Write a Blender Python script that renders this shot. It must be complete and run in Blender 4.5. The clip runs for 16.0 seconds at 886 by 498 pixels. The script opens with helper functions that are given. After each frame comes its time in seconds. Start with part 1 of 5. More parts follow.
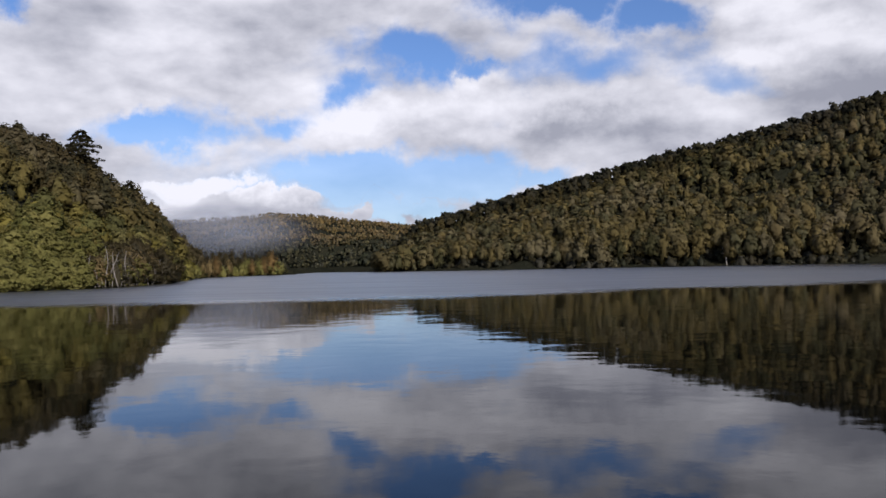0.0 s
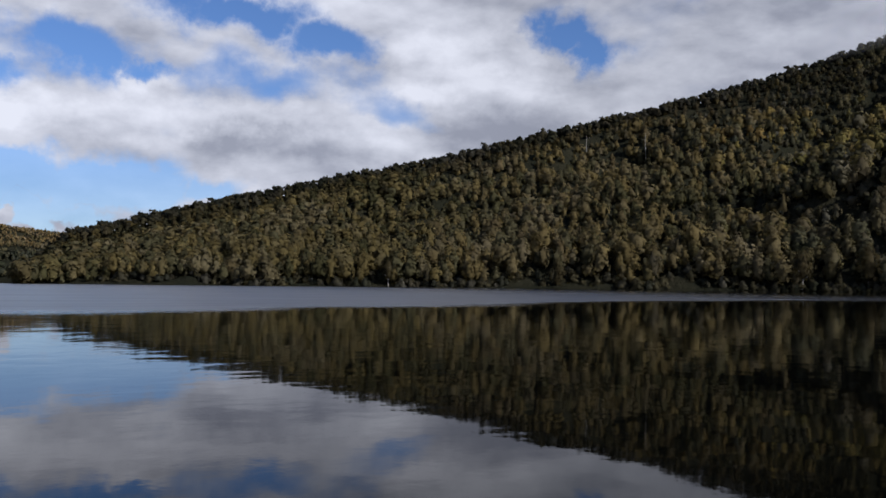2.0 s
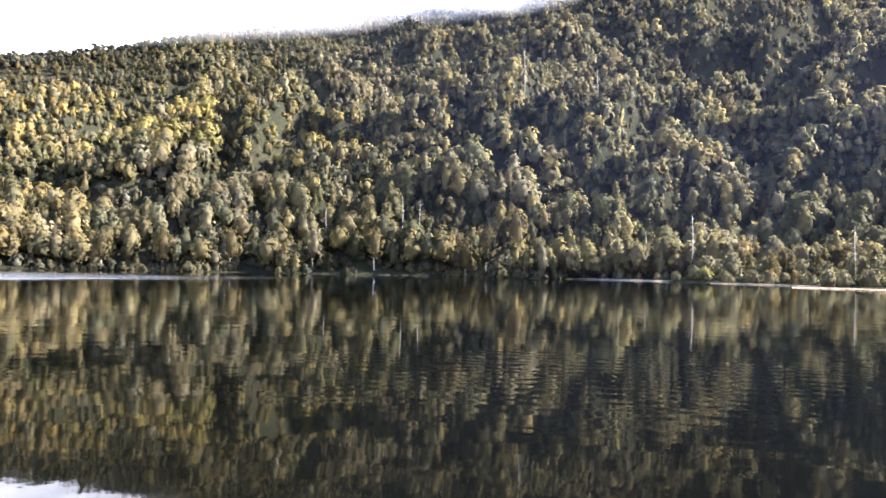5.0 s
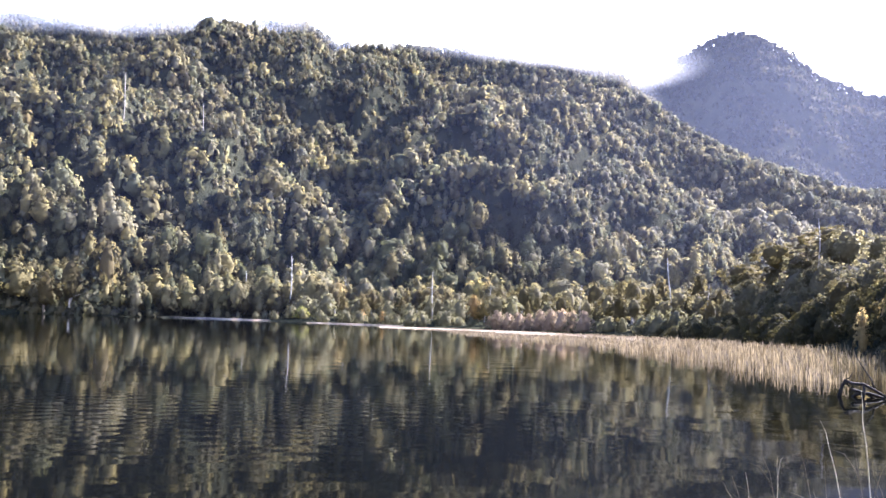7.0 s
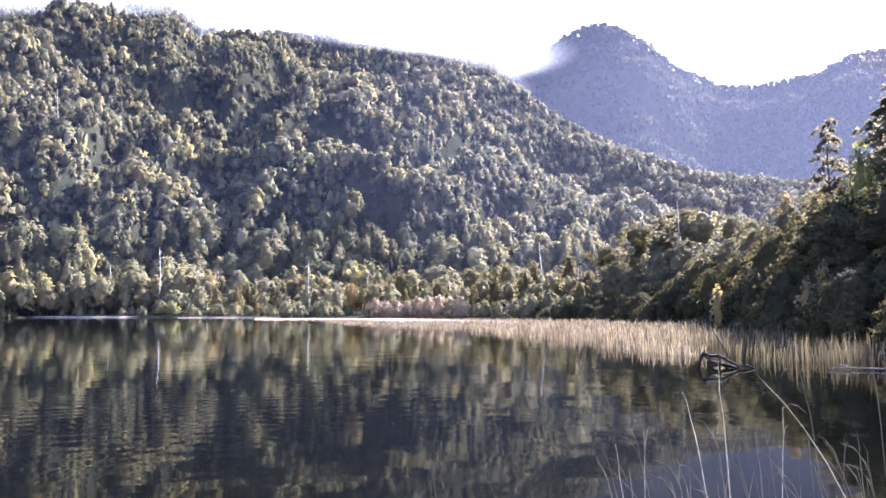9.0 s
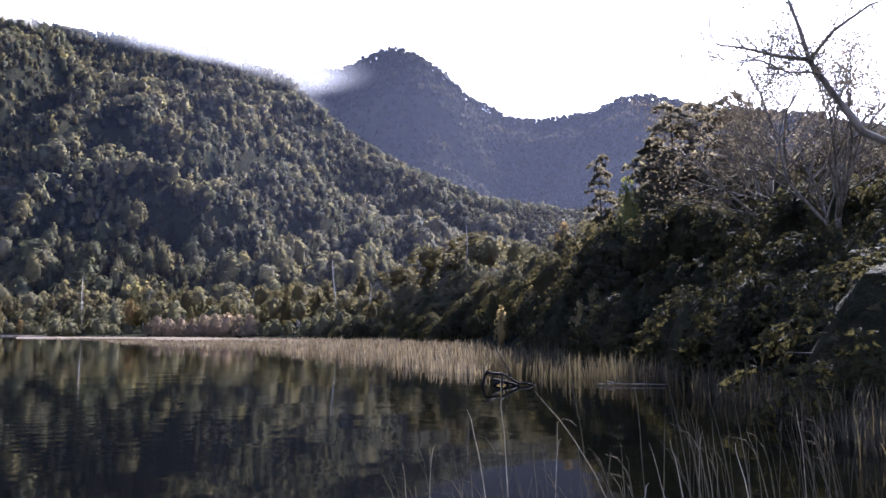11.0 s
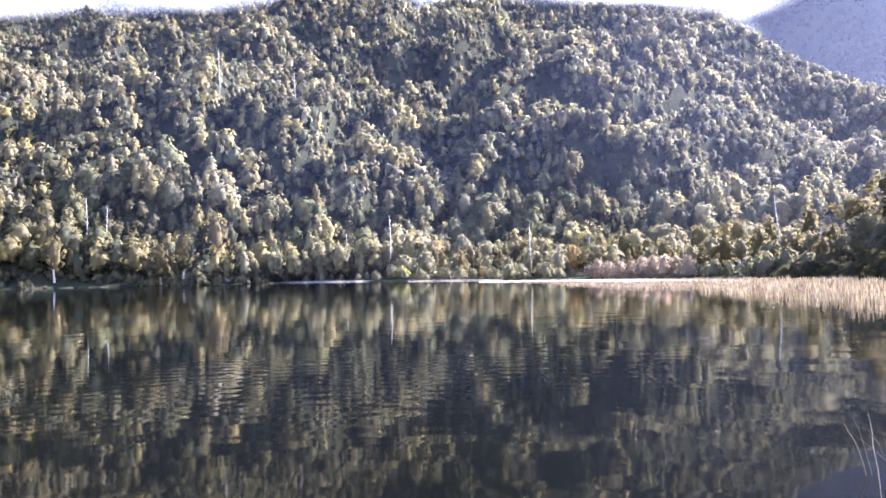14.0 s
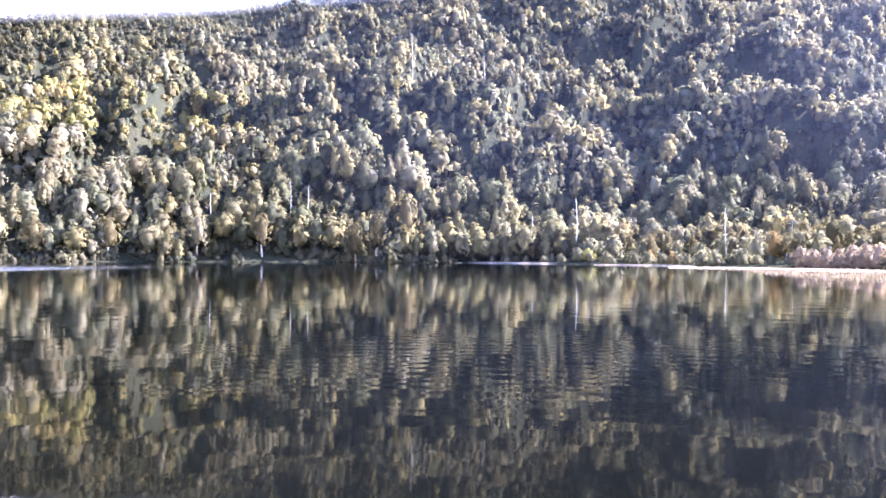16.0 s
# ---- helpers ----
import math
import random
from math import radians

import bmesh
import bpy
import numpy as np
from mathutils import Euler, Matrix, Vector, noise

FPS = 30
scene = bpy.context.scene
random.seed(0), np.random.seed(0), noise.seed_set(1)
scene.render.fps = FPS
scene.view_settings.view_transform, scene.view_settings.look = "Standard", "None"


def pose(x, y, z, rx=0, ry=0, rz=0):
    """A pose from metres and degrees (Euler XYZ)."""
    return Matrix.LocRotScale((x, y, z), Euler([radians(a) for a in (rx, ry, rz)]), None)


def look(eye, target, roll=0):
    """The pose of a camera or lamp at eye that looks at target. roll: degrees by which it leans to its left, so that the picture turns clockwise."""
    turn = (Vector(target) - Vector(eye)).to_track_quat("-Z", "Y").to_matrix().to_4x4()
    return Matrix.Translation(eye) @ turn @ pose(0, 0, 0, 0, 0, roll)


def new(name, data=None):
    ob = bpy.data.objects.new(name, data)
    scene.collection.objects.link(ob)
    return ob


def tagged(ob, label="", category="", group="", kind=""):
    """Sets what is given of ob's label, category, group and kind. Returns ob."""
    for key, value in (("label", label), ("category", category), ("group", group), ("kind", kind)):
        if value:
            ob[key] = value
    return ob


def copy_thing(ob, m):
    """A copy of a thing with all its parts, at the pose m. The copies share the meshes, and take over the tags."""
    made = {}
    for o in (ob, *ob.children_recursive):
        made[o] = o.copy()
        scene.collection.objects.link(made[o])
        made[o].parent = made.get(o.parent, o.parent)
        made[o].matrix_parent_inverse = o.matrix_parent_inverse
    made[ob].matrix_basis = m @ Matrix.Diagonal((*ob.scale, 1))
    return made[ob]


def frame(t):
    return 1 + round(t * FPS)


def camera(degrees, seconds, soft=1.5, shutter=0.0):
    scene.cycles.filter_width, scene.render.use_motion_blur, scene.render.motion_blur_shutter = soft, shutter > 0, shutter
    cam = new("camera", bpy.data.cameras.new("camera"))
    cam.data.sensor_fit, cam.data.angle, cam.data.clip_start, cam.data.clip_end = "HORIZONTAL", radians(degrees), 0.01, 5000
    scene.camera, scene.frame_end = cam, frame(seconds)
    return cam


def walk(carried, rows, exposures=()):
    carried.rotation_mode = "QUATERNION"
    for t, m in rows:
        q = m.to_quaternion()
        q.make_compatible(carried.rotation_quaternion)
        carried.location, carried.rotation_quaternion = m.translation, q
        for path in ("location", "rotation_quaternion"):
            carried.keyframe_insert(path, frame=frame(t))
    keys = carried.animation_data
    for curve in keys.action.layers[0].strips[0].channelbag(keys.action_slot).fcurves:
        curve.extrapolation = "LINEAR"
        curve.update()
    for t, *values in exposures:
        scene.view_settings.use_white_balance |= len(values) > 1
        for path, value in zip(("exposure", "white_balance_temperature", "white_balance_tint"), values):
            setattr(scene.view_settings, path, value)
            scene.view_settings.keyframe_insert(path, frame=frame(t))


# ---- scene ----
EYE = 2.0        # the lens above the water
cam = camera(57.1, 16.0, 1.5)
# seconds, yaw, pitch, roll, rise of the hand
ROWS = [
    (0.0, 0.00, 1.20, 1.23, 0.00),
    (0.5, -5.47, 1.35, 0.95, 0.00),
    (1.0, -12.90, 0.92, 0.63, 0.00),
    (1.5, -16.11, 1.50, 0.26, 0.00),
    (2.0, -23.00, 2.33, -0.52, 0.00),
    (2.5, -29.54, 2.89, -1.01, 0.00),
    (3.0, -41.58, 4.30, -2.13, 0.00),
    (3.5, -55.20, 4.03, -0.95, 0.00),
    (3.7, -57.11, 4.08, -1.55, 0.00),
    (5.8, -78.46, 3.78, 0.90, 0.00),
    (6.0, -80.75, 5.60, 1.39, 0.00),
    (6.5, -90.04, 7.09, -0.18, 0.00),
    (7.0, -97.11, 4.97, -1.74, 0.00),
    (7.5, -98.50, 4.14, 0.30, 0.00),
    (8.0, -99.27, 4.36, 0.46, 0.00),
    (8.5, -103.06, 3.51, 0.56, 0.00),
    (9.0, -105.83, 4.22, 0.31, 0.00),
    (9.5, -109.80, 5.61, -0.33, 0.05),
    (9.7, -112.86, 6.10, 0.03, 0.06),
    (10.7, -120.60, 5.60, 0.20, 0.02),
    (11.8, -116.64, 4.25, 0.12, -0.01),
    (12.0, -114.59, 3.87, 1.04, -0.01),
    (12.5, -108.23, 2.37, 1.46, 0.00),
    (13.0, -101.00, 1.86, 1.71, 0.00),
    (13.5, -91.85, 1.77, 1.31, 0.00),
    (14.0, -90.33, 1.74, 1.28, 0.00),
    (14.5, -89.65, 0.40, 0.20, 0.00),
    (15.0, -83.86, -0.91, -0.54, 0.00),
    (15.5, -80.16, -0.20, 0.35, 0.00),
    (16.0, -77.32, 0.58, -0.22, 0.00),
]
EXPOSURES = [(0.0, 0.63, 6150, 18), (1.0, 0.48, 6000, 16), (2.0, 0.48, 5900, 16), (3.0, 1.09, 6050, 17), (3.5, 1.95, 6200, 16), (5.8, 4.38, 5880, 21), (7.0, 4.25, 5580, 24), (9.5, 4.48, 5440, 27), (9.7, 4.48, 5440, 27), (11.8, 2.48, 5390, 23), (12.0, 2.98, 5390, 23), (12.5, 4.03, 5390, 24), (13.5, 4.68, 5440, 28), (14.5, 4.75, 5390, 29), (16.0, 5.0, 5290, 33)]
walk(cam, [(t, pose(0.03, 0.03, EYE + up, 0, 0, yaw) @ pose(0, 0, 0, pitch) @ pose(0, 0, 0, 0, roll) @ pose(0, 0, 0, 90)) for t, yaw, pitch, roll, up in ROWS], EXPOSURES)

# ---- sky, sun ----
SUN_AZ, SUN_EL = -151.0, 33.0


def toward(az, el=0.0):
    """The direction at so many degrees to the left of straight ahead, and up."""
    a, e = radians(az), radians(el)
    return Vector((-math.sin(a) * math.cos(e), math.cos(a) * math.cos(e), math.sin(e)))


sun = new("sun", bpy.data.lights.new("sun", "SUN"))
sun.data.energy, sun.data.angle, sun.data.color = 4.2, radians(0.6), (1.0, 0.93, 0.80)
sun.matrix_world = look(toward(SUN_AZ, SUN_EL) * 100, (0, 0, 0))


class Nodes:
    """Short hand for building node trees."""

    def __init__(self, tree):
        self.tree, self.links = tree, tree.links
        tree.nodes.clear()

    def add(self, kind, inputs=(), operation="", attribute=""):
        n = self.tree.nodes.new(kind)
        if operation:
            n.operation = operation
        if attribute:
            n.attribute_name, n.attribute_type = attribute, "GEOMETRY"
        for key, value in dict(inputs).items():
            self.put(n.inputs[key], value)
        return n

    def put(self, socket, value):
        if isinstance(value, bpy.types.NodeSocket):
            self.links.new(value, socket)
        else:
            socket.default_value = value

    def math(self, op, a, b=0.0, c=0.0, clamp=False):
        n = self.add("ShaderNodeMath", operation=op)
        n.use_clamp = clamp
        for i, v in enumerate((a, b, c)):
            self.put(n.inputs[i], v)
        return n.outputs[0]

    def step(self, v, lo, hi):
        n = self.add("ShaderNodeMapRange")
        n.interpolation_type = "SMOOTHSTEP"
        for key, value in (("Value", v), ("From Min", lo), ("From Max", hi)):
            self.put(n.inputs[key], value)
        return n.outputs["Result"]

    def noise(self, vector, scale, detail=4.0, rough=0.55, warp=0.0):
        n = self.add("ShaderNodeTexNoise", {"Vector": vector, "Scale": scale, "Detail": detail, "Roughness": rough, "Distortion": warp})
        return n.outputs["Fac"]

    def mix(self, fac, a, b, blend="MIX"):
        n = self.add("ShaderNodeMix")
        n.data_type, n.blend_type = "RGBA", blend
        for i, v in ((0, fac), (6, a), (7, b)):
            self.put(n.inputs[i], v)
        return n.outputs[2]


world = bpy.data.worlds.new("sky")
world.use_nodes = True
scene.world = world
w = Nodes(world.node_tree)
ray = w.add("ShaderNodeTexCoord").outputs["Generated"]
sep = w.add("ShaderNodeSeparateXYZ", {0: ray})
up = w.math("MAXIMUM", sep.outputs["Z"], 0.0)
blue = w.add("ShaderNodeTexSky")
blue.sky_type, blue.sun_disc, blue.sun_elevation, blue.sun_rotation = "NISHITA", False, radians(SUN_EL), radians(-SUN_AZ)
blue.altitude, blue.air_density, blue.dust_density, blue.ozone_density = 500, 1.0, 0.6, 1.4
blue_light = w.mix(1.0, blue.outputs[0], (0.078, 0.098, 0.126, 1), "MULTIPLY")
# degrees round and up, stirred by noise, so that the clouds get ragged edges
stir = w.add("ShaderNodeTexNoise", {"Vector": ray, "Scale": 7.0, "Detail": 6.0, "Roughness": 0.6})
stir_rgb = w.add("ShaderNodeSeparateColor", {0: stir.outputs["Color"]})
az_deg = w.math("MULTIPLY", w.math("ARCTAN2", w.math("MULTIPLY", sep.outputs["X"], -1.0), sep.outputs["Y"]), 57.2958)
el_deg = w.math("MULTIPLY", w.math("ARCSINE", sep.outputs["Z"]), 57.2958)
az_s = w.math("ADD", az_deg, w.math("MULTIPLY_ADD", stir_rgb.outputs[0], 14.0, -7.0))
el_s = w.math("ADD", el_deg, w.math("MULTIPLY_ADD", stir_rgb.outputs[1], 8.0, -4.0))


def blob(az, el, wide, high, strength=1.0):
    """A soft oval in the sky: 1 in its middle, fading outwards."""
    a = w.math("MULTIPLY", w.math("SUBTRACT", az_s, az), 1.0 / wide)
    e = w.math("MULTIPLY", w.math("SUBTRACT", el_s, el), 1.0 / high)
    d = w.math("ADD", w.math("MULTIPLY", a, a), w.math("MULTIPLY", e, e))
    return w.math("MULTIPLY", w.math("EXPONENT", w.math("MULTIPLY", d, -1.0)), strength)


# gaps of clear sky in the cloud cover: az, el, half width, half height, depth
GAPS = [(1.0, 14.4, 4.5, 1.9, 1.2), (-3.5, 13.4, 2.5, 1.0, 0.9), (6.0, 12.2, 2.5, 0.9, 0.6), (-8.5, 17.5, 5.0, 1.6, 1.1), (-14.0, 16.2, 4.0, 1.5, 1.0), (-11.0, 13.2, 6.0, 1.8, 0.72), (-20.0, 12.4, 4.0, 1.5, 0.5),
        (19.5, 9.8, 4.0, 1.1, 1.0), (12.0, 10.3, 3.0, 0.8, 0.55), (6.5, 6.8, 6.5, 1.5, 1.1), (-1.0, 6.6, 5.0, 1.6, 1.0), (-7.5, 6.3, 3.0, 1.2, 0.8), (3.0, 4.6, 5.0, 0.9, 1.0), (-33.0, 15.4, 2.0, 1.6, 1.0), (-30.8, 16.9, 2.5, 1.3, 1.0),
        (28.5, 17.0, 2.0, 1.0, 0.8), (-87.0, 21.8, 7.0, 1.6), (-124.0, 20.5, 3.5, 1.6), (-20.0, 33.0, 26.0, 8.0), (60.0, 40.0, 22.0, 10.0), (160.0, 30.0, 36.0, 12.0)]
# heaps of cloud that stand out: az, el, half width, half height, thickness
PUFFS = [(4.5, 9.8, 4.0, 1.0, 0.5), (-3.0, 12.2, 1.5, 1.0, 0.6), (-9.0, 9.5, 5.0, 0.9, 0.5), (-18.0, 9.8, 6.0, 1.2, 0.5), (12.8, 12.4, 3.0, 0.9, 0.5), (1.3, 4.3, 0.8, 0.6, 1.0), (5.3, 3.8, 1.0, 0.35, 0.9), (-8.5, 4.9, 2.5, 0.7, 0.5),
         (-24.0, 14.0, 4.5, 2.4, 0.7), (-27.5, 13.0, 3.0, 2.0, 0.6), (22.5, 14.5, 7.0, 3.0, 0.5)]


def most(blobs):
    out = None
    for q in blobs:
        one = blob(*q)
        out = one if out is None else w.math("MAXIMUM", out, one)
    return out


gap, puff = most(GAPS), most(PUFFS)
# broken cloud low over the hills, mostly clear sky overhead
gap = w.math("MAXIMUM", gap, w.math("MULTIPLY", w.step(w.math("ADD", el_deg, w.math("MULTIPLY_ADD", stir_rgb.outputs[2], 30.0, -15.0)), 20.0, 34.0), 1.0))
wisp = w.add("ShaderNodeVectorMath", {0: ray, 1: (1.0, 1.0, 2.0)}, operation="MULTIPLY").outputs[0]
soft = w.noise(wisp, 7.0, 7.0, 0.5, 0.1)
# the same noise a little higher up, towards the light: the difference shades the heaps
soft_up = w.noise(w.add("ShaderNodeVectorMath", {0: wisp, 1: (0.006, -0.004, 0.022)}, operation="ADD").outputs[0], 7.0, 7.0, 0.5, 0.1)
density = w.math("ADD", w.math("SUBTRACT", w.math("MULTIPLY_ADD", soft, 1.5, -0.12), w.math("MULTIPLY", gap, 1.25)), puff)
cover = w.step(density, -0.32, 0.55)
cover = w.math("MINIMUM", w.math("ADD", cover, w.math("MULTIPLY", w.step(el_deg, 3.0, 0.0), 0.4)), 1.0)
cover = w.math("MAXIMUM", cover, w.math("MULTIPLY", w.step(el_deg, 12.0, 4.0), 0.3))
# a bright heap of cloud low over the far hill
heap = w.math("MAXIMUM", blob(16.8, 6.1, 3.2, 0.9), w.math("MAXIMUM", blob(12.4, 5.2, 3.2, 0.9), blob(8.2, 4.4, 2.0, 0.6)))
heap = w.step(w.math("ADD", heap, w.math("MULTIPLY_ADD", w.noise(ray, 42.0, 6.0, 0.6), 0.5, -0.25)), 0.3, 0.65)
cover = w.math("MAXIMUM", cover, heap)
# grey bellies and bright heads of the clouds
lump = w.noise(w.add("ShaderNodeVectorMath", {0: ray, 1: (1.0, 1.0, 2.0)}, operation="MULTIPLY").outputs[0], 5.5, 7.0, 0.52, 0.15)
head = w.math("MULTIPLY", heap, w.step(el_s, 4.2, 6.4))
head = w.math("MAXIMUM", head, most([(26.0, 12.5, 6.0, 2.6, 0.55), (-22.5, 14.6, 4.5, 2.2, 0.75), (-28.0, 13.5, 3.0, 1.6, 0.6), (-2.6, 12.6, 2.5, 0.9, 0.6), (4.0, 10.4, 7.0, 1.0, 0.55), (-9.0, 10.4, 6.0, 0.8, 0.5)]))
belly = most([(10.0, 16.0, 6.0, 1.8), (23.5, 6.8, 3.5, 2.0, 1.2), (14.0, 4.2, 8.0, 0.9, 0.9), (1.3, 4.2, 1.5, 0.6, 0.9), (5.3, 3.8, 1.4, 0.5, 1.1), (-12.0, 8.8, 8.0, 0.9), (-38.0, 16.0, 10.0, 6.0, 0.95), (-26.0, 10.8, 8.0, 1.8), (-8.5, 4.8, 3.0, 0.7, 0.8), (-16.0, 14.5, 4.0, 2.4, 0.9), (-7.0, 15.6, 4.0, 1.4, 0.7), (-46.0, 17.5, 10.0, 5.0, 0.8)])
relief = w.math("MULTIPLY", w.math("SUBTRACT", soft, soft_up), 2.0)
bright = w.math("ADD", w.math("SUBTRACT", w.math("MULTIPLY_ADD", w.step(lump, 0.26, 0.74), 0.66, 0.20), w.math("MULTIPLY", belly, 0.30)), w.math("ADD", relief, w.math("MULTIPLY", head, 0.7)), clamp=True)
near_sun = w.add("ShaderNodeVectorMath", {0: ray, 1: toward(SUN_AZ, SUN_EL)}, operation="DOT_PRODUCT").outputs["Value"]
glow = w.math("POWER", w.math("MAXIMUM", w.math("MULTIPLY_ADD", near_sun, 0.5, 0.5), 0.0), 5.0)
cloud = w.mix(bright, (0.43, 0.45, 0.49, 1), (1.07, 1.08, 1.07, 1))
cloud_lit = w.mix(1.0, cloud, w.add("ShaderNodeCombineColor", {0: w.math("MULTIPLY_ADD", glow, 2.2, 0.92), 1: w.math("MULTIPLY_ADD", glow, 2.2, 0.92), 2: w.math("MULTIPLY_ADD", glow, 2.2, 0.93)}).outputs[0], "MULTIPLY")
# the thicker bank of cloud along the ridge is a little darker
bank_dim = w.math("MULTIPLY", w.math("MULTIPLY", w.step(az_s, -12.0, -34.0), w.step(az_s, -105.0, -75.0)), 0.14)
keep_light = w.math("SUBTRACT", 1.0, bank_dim)
cloud_lit = w.mix(1.0, cloud_lit, w.add("ShaderNodeCombineColor", {0: keep_light, 1: keep_light, 2: keep_light}).outputs[0], "MULTIPLY")
sky_all = w.mix(cover, blue_light, cloud_lit)
back = w.add("ShaderNodeBackground", {"Color": sky_all, "Strength": 0.6})
w.links.new(back.outputs[0], w.add("ShaderNodeOutputWorld").inputs[0])


# ---- materials ----
def material(name, build):
    m = bpy.data.materials.new(name)
    m.use_nodes = True
    n = Nodes(m.node_tree)
    shader = build(n)
    n.links.new(shader, n.add("ShaderNodeOutputMaterial").inputs[0])
    return m


def surface(n, colour, rough=0.8, bump=None, strength=0.5, distance=0.1, spec=0.3):
    p = n.add("ShaderNodeBsdfPrincipled", {"Base Color": colour, "Roughness": rough, "Specular IOR Level": spec})
    if bump is not None:
        n.put(p.inputs["Normal"], n.add("ShaderNodeBump", {"Height": bump, "Strength": strength, "Distance": distance}).outputs[0])
    return p.outputs[0]


def leaves(n, colour, through_light=0.3, tuft=None, depth=0.35):
    """Leaves: matt, and letting part of the light through. tuft: relief of the leaf sprays."""
    thin = n.add("ShaderNodeBsdfTranslucent", {"Color": n.mix(1.0, colour, (1.15, 1.15, 0.82, 1), "MULTIPLY")})
    if tuft is None:
        top = surface(n, colour, 0.9, None, 0.9, depth, 0.04)
    else:
        # leaf sprays face outwards from their clump and crown
        puff = n.add("ShaderNodeVectorTransform", {0: n.add("ShaderNodeAttribute", attribute="puff").outputs["Vector"]})
        puff.vector_type, puff.convert_from, puff.convert_to = "NORMAL", "OBJECT", "WORLD"
        bump = n.add("ShaderNodeBump", {"Height": tuft, "Strength": 0.9, "Distance": depth, "Normal": puff.outputs[0]})
        top = n.add("ShaderNodeBsdfPrincipled", {"Base Color": colour, "Roughness": 0.9, "Specular IOR Level": 0.04, "Normal": bump.outputs[0]}).outputs[0]
    return n.add("ShaderNodeMixShader", {0: through_light, 1: top, 2: thin.outputs[0]}).outputs[0]


def forest_build(n):
    tint = n.add("ShaderNodeAttribute", attribute="tint").outputs["Color"]
    where = n.add("ShaderNodeNewGeometry")
    speck = n.noise(where.outputs["Position"], 0.9, 3.0, 0.7)
    shade = n.step(speck, 0.2, 0.8)
    isle = n.math("MULTIPLY_ADD", where.outputs["Random Per Island"], 0.2, 0.9)
    vary = n.math("MULTIPLY", isle, n.math("MULTIPLY_ADD", shade, 0.4, 0.8))
    col = n.mix(1.0, tint, n.add("ShaderNodeCombineColor", {0: vary, 1: vary, 2: vary}).outputs[0], "MULTIPLY")
    tuft = n.noise(where.outputs["Position"], 1.6, 3.0, 0.7)
    return leaves(n, col, 0.4, tuft, 0.12)


def leaf_material(name, dark, light, through_light=0.3):
    def build(n):
        where = n.add("ShaderNodeNewGeometry")
        own = n.add("ShaderNodeObjectInfo").outputs["Random"]
        mixed = n.math("ADD", n.math("MULTIPLY", own, 0.55), n.math("MULTIPLY", where.outputs["Random Per Island"], 0.45))
        col = n.mix(mixed, (*dark, 1), (*light, 1))
        speck = n.step(n.noise(where.outputs["Position"], 1.7, 3.0, 0.7), 0.2, 0.8)
        col = n.mix(n.math("MULTIPLY", speck, 0.35), col, n.mix(1.0, col, (0.55, 0.55, 0.5, 1), "MULTIPLY"))
        return leaves(n, col, through_light, n.noise(where.outputs["Position"], 5.0, 3.0, 0.7), 0.3)
    return material(name, build)


def bark_material(name, dark, light):
    def build(n):
        at = n.add("ShaderNodeTexCoord").outputs["Object"]
        long = n.add("ShaderNodeVectorMath", {0: at, 1: (1.0, 1.0, 0.18)}, operation="MULTIPLY").outputs[0]
        grain = n.noise(long, 9.0, 6.0, 0.65)
        blotch = n.noise(at, 1.3, 4.0)
        col = n.mix(n.step(grain, 0.3, 0.7), (*dark, 1), (*light, 1))
        col = n.mix(n.math("MULTIPLY", n.step(blotch, 0.45, 0.7), 0.5), col, (dark[0] * 0.8, dark[1] * 0.85, dark[2] * 0.7, 1))
        return surface(n, col, 0.9, grain, 0.8, 0.03, 0.1)
    return material(name, build)


def ground_build(n):
    at = n.add("ShaderNodeNewGeometry").outputs["Position"]
    a, b = n.noise(at, 0.05, 5.0), n.noise(at, 0.9, 5.0, 0.65)
    col = n.mix(n.step(a, 0.35, 0.65), (0.014, 0.015, 0.010, 1), (0.022, 0.021, 0.013, 1))
    col = n.mix(n.math("MULTIPLY", n.step(b, 0.4, 0.7), 0.6), col, (0.012, 0.013, 0.008, 1))
    return surface(n, col, 1.0, b, 1.0, 1.2, 0.0)


